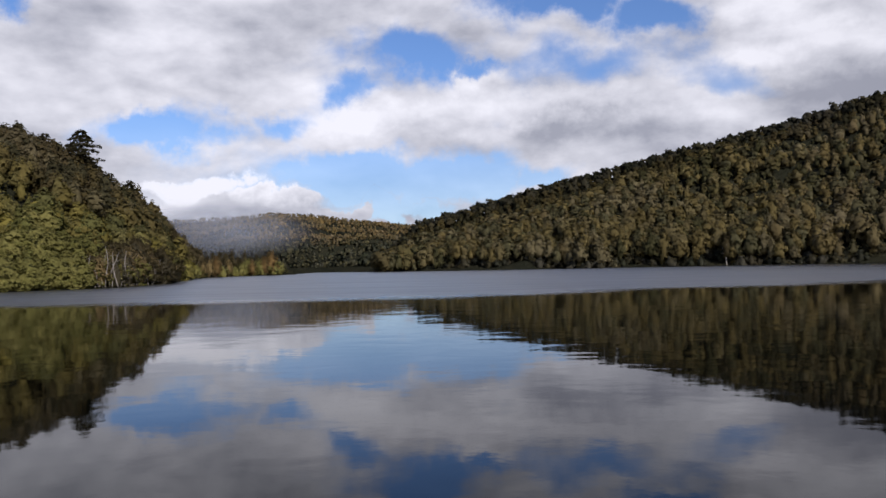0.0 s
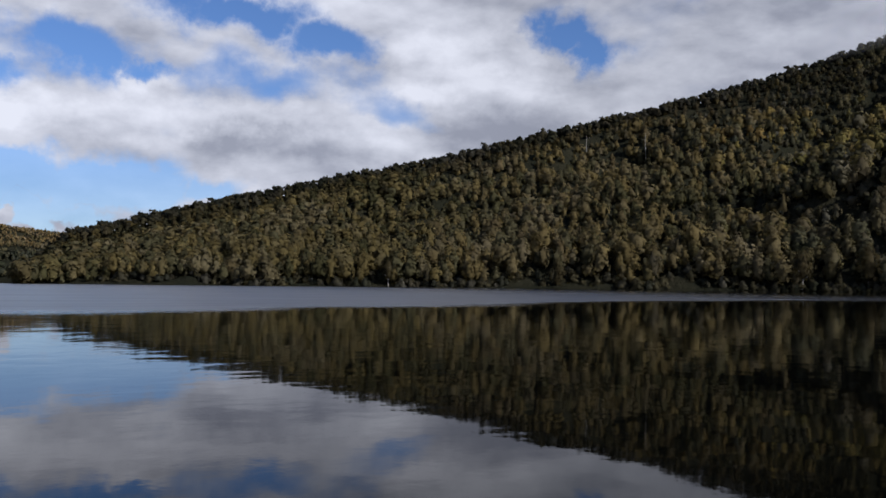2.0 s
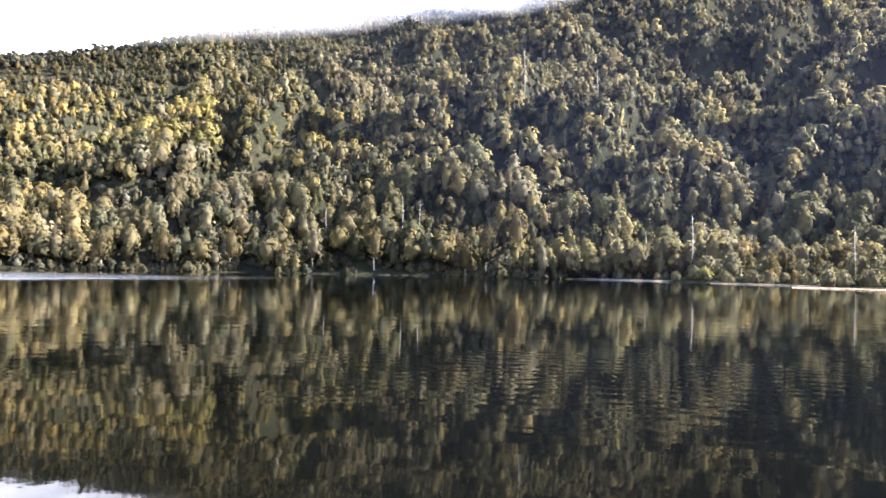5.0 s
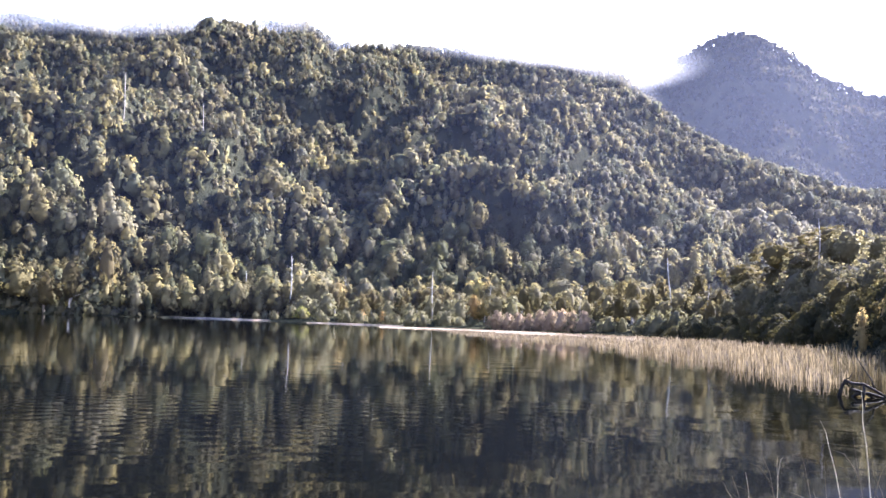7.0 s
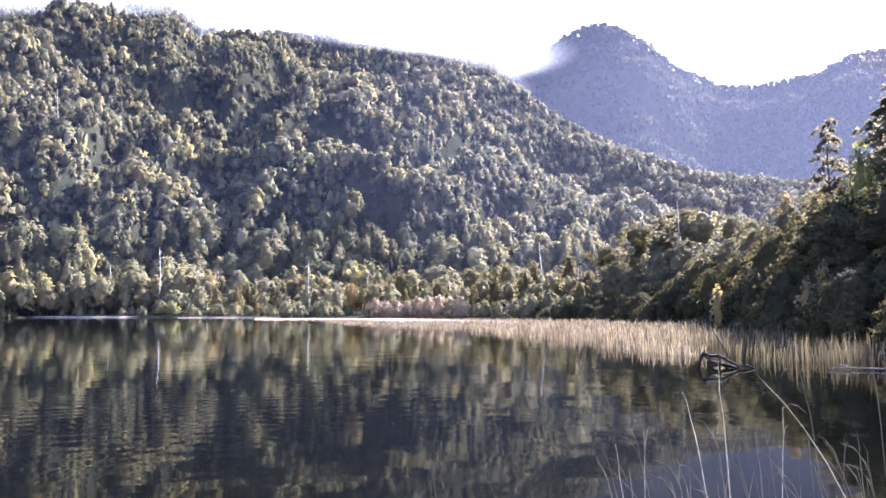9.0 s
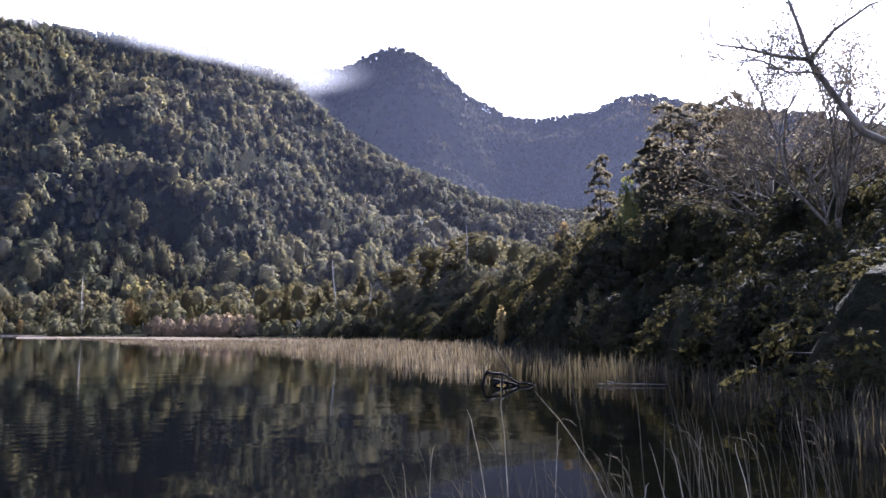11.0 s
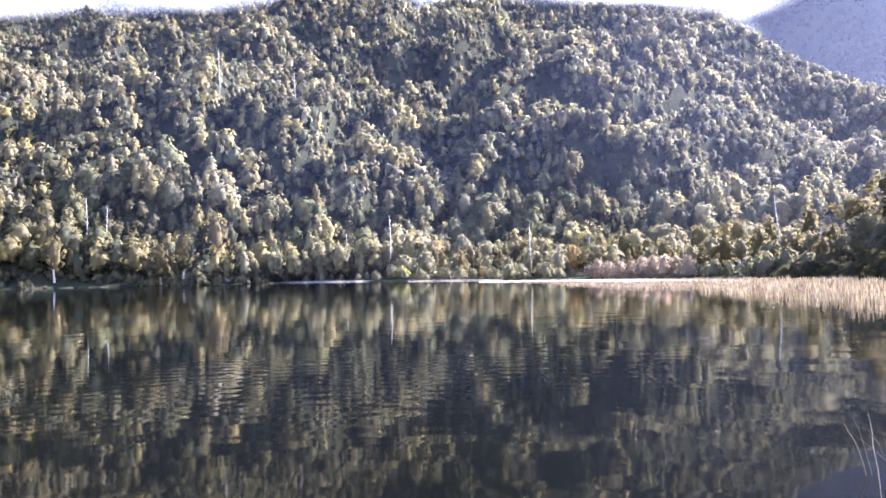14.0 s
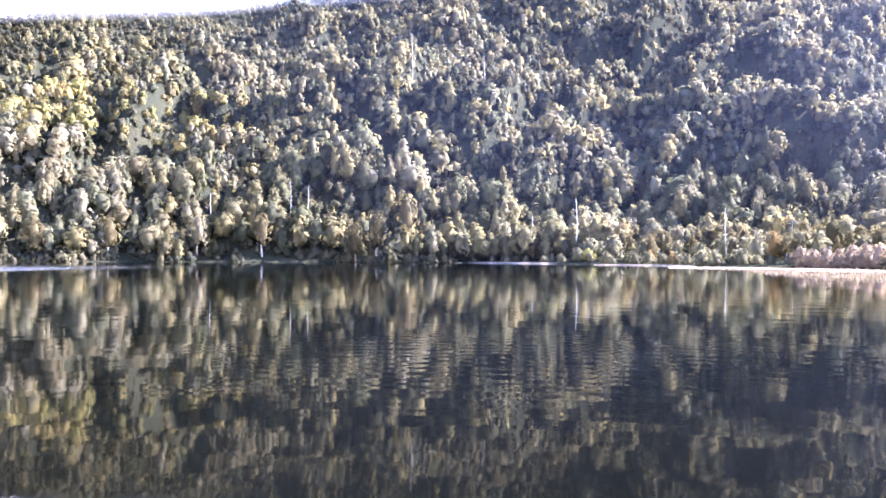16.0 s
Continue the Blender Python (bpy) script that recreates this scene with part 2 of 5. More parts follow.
def water_build(n):
    at = n.add("ShaderNodeNewGeometry").outputs["Position"]
    xyz = n.add("ShaderNodeSeparateXYZ", {0: at})
    flat = n.add("ShaderNodeVectorMath", {0: at, 1: (1.0, 1.0, 0.0)}, operation="MULTIPLY").outputs[0]
    # the calm water by the shore, and the wind's ripples farther out on the lake
    edge = n.math("MULTIPLY_ADD", n.math("MINIMUM", n.math("MAXIMUM", xyz.outputs[0], 0.0), 65.0), 0.40, 50.0)
    ragged = n.math("MULTIPLY_ADD", n.noise(flat, 0.05, 4.0, 0.6), 18.0, -9.0)
    windy = n.step(n.math("SUBTRACT", n.math("ADD", xyz.outputs[1], ragged), edge), -4.0, 9.0)
    windy = n.math("MULTIPLY", windy, n.step(xyz.outputs[0], 205.0, 110.0))
    swell = n.noise(flat, 0.55, 2.0, 0.5, 0.3)
    fine = n.noise(flat, 2.6, 3.0, 0.6)
    patch = n.step(n.noise(flat, 0.035, 3.0), 0.35, 0.7)
    calm = n.math("MULTIPLY", n.math("ADD", n.math("MULTIPLY", swell, 0.048), n.math("MULTIPLY", fine, 0.0062)), n.math("MULTIPLY_ADD", patch, 0.8, 0.3))
    rough = n.math("ADD", n.math("MULTIPLY", fine, 0.004), n.math("MULTIPLY", n.noise(flat, 1.1, 3.0, 0.6), 0.010))
    height = n.math("ADD", n.math("MULTIPLY", calm, n.math("SUBTRACT", 1.0, windy)), n.math("MULTIPLY", rough, windy))
    lake_wind = n.step(xyz.outputs[0], 200.0, 40.0)
    # rings of small ripples on the calm water
    off = n.add("ShaderNodeVectorMath", {0: flat, 1: (17.0, 2.0, 0.0)}, operation="SUBTRACT").outputs[0]
    inside = n.step(n.math("ADD", n.add("ShaderNodeVectorMath", {0: off}, operation="LENGTH").outputs["Value"], n.math("MULTIPLY_ADD", n.noise(flat, 0.25, 3.0), 11.0, -5.5)), 9.0, 2.0)
    ring = n.math("SINE", n.math("ADD", n.math("MULTIPLY", n.add("ShaderNodeVectorMath", {0: flat}, operation="LENGTH").outputs["Value"], 9.5), n.math("MULTIPLY", n.noise(flat, 0.8, 2.0), 9.0)))
    height = n.math("ADD", height, n.math("MULTIPLY", n.math("MULTIPLY", ring, inside), 0.0024))
    bump = n.add("ShaderNodeBump", {"Height": height, "Strength": 1.0, "Distance": 0.3})
    p = n.add("ShaderNodeBsdfPrincipled", {"Base Color": (0.0009, 0.0010, 0.0007, 1), "Roughness": n.math("MULTIPLY_ADD", n.math("MULTIPLY", windy, n.math("MULTIPLY_ADD", lake_wind, 0.95, 0.05)), n.math("MULTIPLY_ADD", n.noise(n.add("ShaderNodeVectorMath", {0: flat, 1: (0.4, 1.6, 1.0)}, operation="MULTIPLY").outputs[0], 0.12, 5.0, 0.7), 0.26, 0.17), 0.03), "IOR": 1.33, "Specular IOR Level": n.math("MULTIPLY_ADD", n.math("MULTIPLY", windy, lake_wind), 4.5, 0.2), "Normal": bump.outputs[0]})
    return p.outputs[0]


def sand_build(n):
    at = n.add("ShaderNodeNewGeometry").outputs["Position"]
    grain, pebble = n.noise(at, 6.0, 6.0, 0.7), n.noise(at, 0.6, 4.0)
    col = n.mix(n.step(pebble, 0.35, 0.7), (0.085, 0.068, 0.050, 1), (0.145, 0.118, 0.088, 1))
    return surface(n, col, 1.0, grain, 0.4, 0.05, 0.0)


def reed_material(name, dark, light, through_light=0.45):
    def build(n):
        where = n.add("ShaderNodeNewGeometry")
        mixed = n.math("ADD", n.math("MULTIPLY", where.outputs["Random Per Island"], 0.6), n.math("MULTIPLY", n.add("ShaderNodeObjectInfo").outputs["Random"], 0.4))
        col = n.mix(mixed, (*dark, 1), (*light, 1))
        streak = n.noise(where.outputs["Position"], 14.0, 3.0, 0.7)
        drift = n.noise(where.outputs["Position"], 0.35, 4.0, 0.65)
        col = n.mix(n.math("MULTIPLY", n.step(drift, 0.42, 0.62), 0.75), col, n.mix(1.0, col, (0.30, 0.27, 0.22, 1), "MULTIPLY"))
        col = n.mix(n.math("MULTIPLY", n.step(streak, 0.5, 0.75), 0.4), col, (0.06, 0.045, 0.03, 1))
        return leaves(n, col, through_light)
    return material(name, build)


def mist_material(name, thick, tone=(0.86, 0.88, 0.92), scale=0.012, ragged=0.7):
    """Thin cloud and tinted haze: a soft veil, thickest in its middle, that catches and passes on the light."""
    def build(n):
        co = n.add("ShaderNodeTexCoord")
        uv = n.add("ShaderNodeVectorMath", {0: co.outputs["UV"], 1: (0.5, 0.5, 0.0)}, operation="SUBTRACT").outputs[0]
        d = n.add("ShaderNodeVectorMath", {0: uv}, operation="LENGTH").outputs["Value"]
        fade = n.step(d, 0.5, 0.15)
        puff = n.step(n.noise(co.outputs["Object"], scale, 5.0, 0.55, 0.2), 0.62 - 0.35 * (1.0 - ragged) - 0.2, 0.72)
        fac = n.math("MULTIPLY", n.math("MULTIPLY", fade, n.math("MULTIPLY_ADD", puff, ragged, 1.0 - ragged)), thick)
        white = n.add("ShaderNodeMixShader", {0: 0.5, 1: n.add("ShaderNodeBsdfDiffuse", {"Color": (*tone, 1)}).outputs[0], 2: n.add("ShaderNodeBsdfTranslucent", {"Color": (*tone, 1)}).outputs[0]})
        return n.add("ShaderNodeMixShader", {0: fac, 1: n.add("ShaderNodeBsdfTransparent").outputs[0], 2: white.outputs[0]}).outputs[0]
    return material(name, build)


FOREST = material("forest_leaves", forest_build)
GROUND = material("forest_floor", ground_build)
WATER = material("lake_water", water_build)
SAND = material("sand", sand_build)
# leaf colour near black, holding the shade of the bank's front
LEAF_DARK = leaf_material("shade_dark_leaves", (0.0176, 0.0162, 0.008), (0.0426, 0.0373, 0.0178), 0.3)
LEAF_DEEP = leaf_material("deep_green_leaves", (0.0357, 0.033, 0.0198), (0.0819, 0.0718, 0.044), 0.4)
LEAF_OLIVE = leaf_material("olive_leaves", (0.0393, 0.033, 0.016), (0.0704, 0.0569, 0.0296), 0.45)
LEAF_GREY = leaf_material("grey_green_leaves", (0.0552, 0.0495, 0.03), (0.1024, 0.0884, 0.0564), 0.45)
LEAF_SCRUB = leaf_material("dull_scrub_leaves", (0.050, 0.047, 0.029), (0.096, 0.088, 0.056), 0.4)
LEAF_BEECH = leaf_material("brownish_beech_leaves", (0.0612, 0.0518, 0.036), (0.1188, 0.0994, 0.0706), 0.5)
LEAF_YELLOW = leaf_material("yellow_green_leaves", (0.0936, 0.0936, 0.0264), (0.1696, 0.1551, 0.0527))
LEAF_TAN = leaf_material("tan_autumn_leaves", (0.1125, 0.084, 0.036), (0.195, 0.1462, 0.0675))
LEAF_ORANGE = leaf_material("autumn_leaves", (0.0975, 0.0638, 0.0263), (0.1725, 0.1125, 0.045))
LEAF_PINK = leaf_material("reddish_twigs", (0.1051, 0.0765, 0.0548), (0.1658, 0.1211, 0.0892))
LEAF_BROWN = leaf_material("sparse_brown_leaves", (0.0525, 0.042, 0.0315), (0.0975, 0.0788, 0.0615))
BARK = bark_material("bark", (0.05, 0.04, 0.03), (0.14, 0.12, 0.095))
BARK_GREY = bark_material("weathered_wood", (0.10, 0.09, 0.08), (0.22, 0.20, 0.18))
BARK_PALE = bark_material("bleached_wood", (0.12, 0.112, 0.10), (0.27, 0.255, 0.23))
BARK_WET = bark_material("wet_wood", (0.004, 0.0035, 0.003), (0.016, 0.014, 0.012))
REED = reed_material("dry_reed", (0.032, 0.025, 0.018), (0.165, 0.130, 0.100), 0.3)
# STALK for the few sunlit stalks, STALK_DARK for the rest: light put into colour
STALK = reed_material("reed_stalk", (0.20, 0.17, 0.12), (0.52, 0.46, 0.37), 0.2)
STALK_DARK = reed_material("unlit_reed_stalk", (0.035, 0.030, 0.019), (0.15, 0.125, 0.085), 0.15)
# the bank's shade is put into this darker copy of the reed colour
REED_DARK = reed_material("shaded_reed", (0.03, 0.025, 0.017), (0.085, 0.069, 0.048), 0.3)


# ---- the ground: one sheet with lake bed, shores and hills ----
def lattice(ix, iy, seed):
    h = np.sin(ix * 127.1 + iy * 311.7 + seed * 74.7) * 43758.5453
    return h - np.floor(h)


def value_noise(x, y, seed=0):
    ix, iy = np.floor(x), np.floor(y)
    fx, fy = x - ix, y - iy
    fx, fy = fx * fx * (3 - 2 * fx), fy * fy * (3 - 2 * fy)
    a, b = lattice(ix, iy, seed), lattice(ix + 1, iy, seed)
    c, d = lattice(ix, iy + 1, seed), lattice(ix + 1, iy + 1, seed)
    return (a * (1 - fx) + b * fx) * (1 - fy) + (c * (1 - fx) + d * fx) * fy


def fbm(x, y, seed=0, octaves=4):
    total, amp = 0.0, 0.5
    for k in range(octaves):
        total = total + amp * value_noise(x * 2 ** k, y * 2 ** k, seed + k)
        amp *= 0.5
    return total


def along(az, knots, column):
    """A quantity that goes smoothly round the lake, from (az, ...) knots."""
    k = sorted(knots)
    return np.interp(az, [q[0] for q in k], [q[column] for q in k])


# shoreline: az, distance
SHORE = [(-180, 1.6), (-165, 5), (-152, 15), (-142, 27), (-134, 40), (-128, 56), (-125, 80), (-119, 101), (-113, 127), (-105, 186), (-96, 222), (-89, 235), (-86, 262),
         (-79, 292), (-76.5, 290), (-73, 287), (-70, 297), (-66, 301), (-40, 305), (-10, 310), (0, 340), (4, 420), (8, 470), (11, 305), (14, 285), (16.8, 240), (18.6, 142), (22, 118), (29, 109), (40, 98), (60, 60), (90, 12), (130, 3), (180, 1.6)]
# hills: az, distance of the foot, distance of the crest, height of the tree tops against the sky in degrees
MAIN = [(9, 420, 520, -0.4), (4.5, 345, 480, 0.2), (1.7, 345, 500, 3.0), (-4.7, 315, 500, 4.7), (-12.5, 312, 520, 6.6), (-20, 310, 540, 8.1), (-30, 308, 570, 10.4), (-36, 306, 590, 11.6),
        (-45.5, 306, 630, 13.6), (-53.6, 304, 670, 15.6), (-59.7, 303, 700, 16.6), (-65.6, 302, 730, 17.6), (-73.3, 302, 750, 18.4), (-81.3, 302, 780, 19.5), (-86.8, 300, 800, 20.0),
        (-89, 296, 790, 18.8), (-93, 292, 780, 18.95), (-101, 290, 780, 18.85), (-105.4, 290, 770, 18.4), (-109.4, 290, 740, 17.0), (-112.5, 290, 700, 14.4), (-115, 290, 680, 12.8),
        (-118, 290, 650, 11.2), (-123.7, 290, 620, 9.0), (-130, 290, 600, 8.1), (-145, 290, 600, 7.0), (-165, 250, 600, 5.0), (-178, 250, 600, 3.0)]
LEFT = [(10, 310, 335, 0.0), (14.2, 288, 330, 1.1), (17, 242, 300, 2.0), (18.5, 146, 260, 3.7), (20.6, 128, 235, 5.2), (23.2, 119, 222, 7.1), (26.6, 113, 215, 8.9), (28.5, 112, 215, 9.8),
        (36, 105, 220, 12.0), (50, 84, 220, 13.0), (70, 50, 190, 12.0), (100, 20, 160, 10.0), (140, 10, 140, 8.0), (178, 10, 140, 7.0)]
BANK = [(-178, 12, 60, 8.0), (-160, 16, 65, 10.0), (-150, 24, 70, 10.5), (-143, 31, 72, 10.6), (-138, 38, 78, 10.0), (-134, 45, 84, 8.6), (-131, 52, 92, 7.4), (-127, 64, 104, 6.2), (-123, 88, 124, 5.2),
        (-121, 96, 132, 4.4), (-117, 112, 148, 2.7), (-113.5, 130, 160, 0.4)]
FAR = [(40, 900, 1600, 2.0), (26, 900, 1600, 3.2), (18, 900, 1600, 3.45), (13.4, 850, 1600, 3.7), (12, 800, 1600, 3.95), (8.8, 700, 1600, 3.75), (5.3, 640, 1600, 3.25), (2, 620, 1600, 2.95), (-8, 620, 1600, 2.4), (-20, 620, 1600, 1.0)]
PEAKS = [(-90, 850, 1350, 13.0), (-104, 850, 1350, 17.0), (-109.5, 850, 1350, 17.6), (-113.1, 830, 1340, 17.8), (-115.2, 800, 1320, 18.9), (-116.9, 790, 1310, 19.35), (-118.7, 790, 1310, 18.8), (-120.4, 800, 1320, 17.7),
         (-122, 820, 1350, 16.2), (-125, 850, 1450, 14.6), (-127.3, 850, 1500, 14.4), (-131, 850, 1500, 14.75), (-133, 840, 1480, 15.7), (-135, 840, 1480, 15.7), (-138.3, 850, 1500, 14.7), (-146, 850, 1500, 13.5), (-165, 850, 1500, 9.0), (-178, 850, 1500, 6.0)]
TREE_HEIGHT = {"main": 5.0, "left": 5.5, "bank": 4.0, "far": 4.5, "peaks": 5.5}


def hill(az, r, knots, trees, power, rugged, seed):
    foot, crest, sky = along(az, knots, 1), along(az, knots, 2), along(az, knots, 3)
    first, last = min(k[0] for k in knots), max(k[0] for k in knots)
    inside = np.clip((az - first) / 3.0, 0, 1) * np.clip((last - az) / 3.0, 0, 1)
    top = np.maximum(np.tan(np.radians(sky)) * crest + EYE - trees, 0.0)
    u = np.clip((r - foot) / (crest - foot), 0, 1)
    rise = u ** power * (1 - 0.12 * np.sin(np.pi * u))
    x, y = -np.sin(np.radians(az)) * r, np.cos(np.radians(az)) * r
    folds = (fbm(x / rugged, y / rugged, seed) - 0.47) * 0.42 + (fbm(x * 3 / rugged, y * 3 / rugged, seed + 9) - 0.47) * 0.13
    gully = fbm(az / 4.0 + r / 95 + seed, r / 420, seed + 5, 3)
    folds = folds + (np.abs(gully - 0.44) * 2.0 - 0.12) * 0.22
    behind = np.clip((r - crest) / (0.8 * crest), 0, 1)
    z = top * (rise + folds * np.sin(np.pi * np.clip(u, 0, 1)) * 0.9) * (1 - 0.75 * behind * behind * (3 - 2 * behind))
    # spurs and hollows that run aslant across the slope
    wave = (r - foot) / (0.55 * rugged) + az * 0.075 + 3.2 * fbm(az / 7.0, r / 170.0, seed + 2, 3)
    swing = np.sin(wave * 6.283) + 0.15 * np.sin(wave * 12.566 + 1.0)
    z = z + 0.066 * np.minimum(top, 190.0) * swing * np.clip(u * 9, 0, 1) * np.clip((1 - u) * 5, 0, 1) * (0.45 + 1.1 * fbm(az / 5.0, r / 90.0, seed + 8, 2))
    return np.where((r > foot) & (inside > 0), z * inside, -50.0)


def shore_at(az):
    """The distance of the uneven shoreline at that bearing."""
    r = along(az, SHORE, 1)
    x, y = -np.sin(np.radians(az)) * r, np.cos(np.radians(az)) * r
    return r * (1 + 0.05 * (fbm(x / 14, y / 14, 3) - 0.47) * 2)


def ground_height(az, r):
    az, r = np.asarray(az, float), np.asarray(r, float)
    shore = along(az, SHORE, 1)
    x, y = -np.sin(np.radians(az)) * r, np.cos(np.radians(az)) * r
    shore = shore * (1 + 0.05 * (fbm(x / 14, y / 14, 3) - 0.47) * 2)
    out = r - shore
    flat = np.where(out < 0, np.maximum(out * 0.02, -3.0), np.minimum(out * 0.07, 2.2) + np.clip(out / 60, 0, 1) * 1.5 * (fbm(x / 25, y / 25, 5) - 0.4))
    flat = np.where(r < 1.6, np.maximum(flat, 0.4 - 0.1 * r), flat)
    z = flat
    for name, knots, power, rugged, seed in (("main", MAIN, 0.95, 120.0, 11), ("left", LEFT, 0.9, 60.0, 23), ("bank", BANK, 0.8, 25.0, 31), ("far", FAR, 0.9, 300.0, 41), ("peaks", PEAKS, 1.0, 320.0, 53)):
        z = np.maximum(z, hill(az, r, knots, TREE_HEIGHT[name], power, rugged, seed))
    return z


def place(az, r, up=0.0):
    """A point on the ground at that bearing and distance."""
    p = toward(az) * r
    return Vector((p.x, p.y, float(ground_height(np.array([az]), np.array([r]))[0]) + up))


def mesh_from(name, verts, faces, mat, smooth=True):
    """A mesh from numpy arrays of points and of triangles or quads."""
    me = bpy.data.meshes.new(name)
    verts, faces = np.asarray(verts, np.float32), np.asarray(faces, np.int32)
    n = faces.shape[1]
    me.vertices.add(len(verts))
    me.vertices.foreach_set("co", verts.ravel())
    me.loops.add(faces.size)
    me.loops.foreach_set("vertex_index", faces.ravel())
    me.polygons.add(len(faces))
    me.polygons.foreach_set("loop_start", np.arange(0, faces.size, n, dtype=np.int32))
    me.polygons.foreach_set("loop_total", np.full(len(faces), n, np.int32))
    me.polygons.foreach_set("use_smooth", np.full(len(faces), smooth))
    me.materials.append(mat)
    me.update(calc_edges=True)
    return me


def grid_faces(rows, cols, wrap=False):
    i, j = np.meshgrid(np.arange(rows - 1), np.arange(cols if wrap else cols - 1), indexing="ij")
    a = i * cols + j
    b = i * cols + (j + 1) % cols
    return np.stack([a, b, b + cols, a + cols], -1).reshape(-1, 4)


azs = np.concatenate([np.arange(-180, -150, 2.5), np.arange(-150, 36, 0.6), np.arange(36, 180, 2.5)])
radii = np.concatenate([[0.02, 0.3, 0.8, 1.3, 1.8, 2.6, 4, 6, 9, 13, 18], np.arange(24, 130, 4.0), np.arange(130, 360, 5.0), np.arange(360, 860, 11.0), np.arange(860, 1700, 28.0), [1760, 1900, 2200, 2700, 3400, 4200]])
R2, A2 = np.meshgrid(radii, azs, indexing="ij")
Z2 = ground_height(A2, R2)
pts = np.stack([-np.sin(np.radians(A2)) * R2, np.cos(np.radians(A2)) * R2, Z2], -1).reshape(-1, 3)
tagged(new("ground", mesh_from("ground", pts, grid_faces(len(radii), len(azs), True)[:, ::-1], GROUND)), "forest floor, shores and hills round a mountain lake", "ground", kind="structure")

# the lake: one flat sheet
lake_r = np.array([0.5, 3, 10, 40, 150, 450, 900])
R2, A2 = np.meshgrid(lake_r, np.arange(-180, 180, 4.0), indexing="ij")
pts = np.stack([-np.sin(np.radians(A2)) * R2, np.cos(np.radians(A2)) * R2, 0 * R2], -1).reshape(-1, 3)
tagged(new("water", mesh_from("water", pts, grid_faces(len(lake_r), 90, True)[:, ::-1], WATER)), "still dark lake water that mirrors the hills, rippled by wind farther out", "lake", kind="structure")


# ---- trees ----
def ball(level):
    bm = bmesh.new()
    bmesh.ops.create_icosphere(bm, subdivisions=level, radius=1.0)
    out = np.array([v.co[:] for v in bm.verts]), np.array([[v.index for v in f.verts] for f in bm.faces])
    bm.free()
    return out


BALLS = {level: ball(level) for level in (1, 2)}
BALLS[0] = (np.array([(1, 0, 0), (-1, 0, 0), (0, 1, 0), (0, -1, 0), (0, 0, 1), (0, 0, -1)], float), np.array([(0, 2, 4), (2, 1, 4), (1, 3, 4), (3, 0, 4), (2, 0, 5), (1, 2, 5), (3, 1, 5), (0, 3, 5)]))


def unit(v):
    return v / np.maximum(np.linalg.norm(v, axis=-1, keepdims=True), 1e-9)


def sprays(rng, p, out, leaf, loose):
    """Leaf sprays at the points p, facing outwards more or less."""
    n = len(p)
    normal = unit(out + rng.normal(size=(n, 3)) * loose + (0, 0, 0.1))
    side = unit(np.cross(normal, rng.normal(size=(n, 3))))
    other = np.cross(normal, side)
    s = leaf * rng.uniform(0.55, 1.35, (n, 1))
    return np.stack([p - side * s - other * s * 0.6, p + side * s - other * s * 0.5, p + other * s * 1.15 + out * s * 0.3], 1).reshape(-1, 3)


def tiers(seed, boughs, cards, reach, leaf):
    """A crown one unit high of flat, spreading boughs in tiers, with sky between them."""
    rng = np.random.default_rng(seed)
    out, facing = [], []
    for k in range(boughs):
        t = (k + 0.5) / boughs
        h = 0.30 + 0.68 * round(t * 8) / 8 + rng.uniform(-0.025, 0.025)
        a = k * 2.4 + rng.uniform(-0.4, 0.4)
        length = reach * (1.0 - 0.72 * t ** 2.0) * rng.uniform(0.5, 1.2)
        along_, across = np.array([math.cos(a), math.sin(a), 0.06]), np.array([-math.sin(a), math.cos(a), 0.0])
        u = rng.uniform(0.15, 1.0, (cards, 1)) ** 0.7
        p = np.array([0, 0, h]) + along_ * length * u + across * rng.normal(0, 0.22, (cards, 1)) * length * (1.1 - 0.6 * u) + np.array([0, 0, 1.0]) * (rng.normal(0, 0.011, (cards, 1)) - 0.05 * u * u)
        up_ = unit(np.array([0, 0, 1.0]) + rng.normal(0, 0.25, (cards, 3)))
        out.append(sprays(rng, p, up_, leaf, 0.3))
        facing.append(np.repeat(unit(up_ + along_ * 0.35), 3, axis=0))
    v = np.concatenate(out)
    return v, np.arange(len(v)).reshape(-1, 3), np.concatenate(facing)


# forms of crowns: lowest and highest point, width, where it is widest, how blunt, how flat its clumps are
FORMS = {"oval": (0.10, 1.0, 0.50, 0.80, 0.75, 0.9), "column": (0.05, 1.0, 0.36, 0.8, 0.75, 0.95), "cone": (0.06, 1.0, 0.46, 0.62, 0.95, 0.85), "round": (0.26, 1.0, 0.58, 1.0, 0.5, 0.8),
         "bush": (-0.05, 1.0, 1.05, 0.45, 0.55, 0.8), "flat": (0.5, 1.0, 0.9, 1.2, 0.5, 0.55), "layered": (0.18, 1.0, 0.6, 0.62, 0.85, 0.5)}


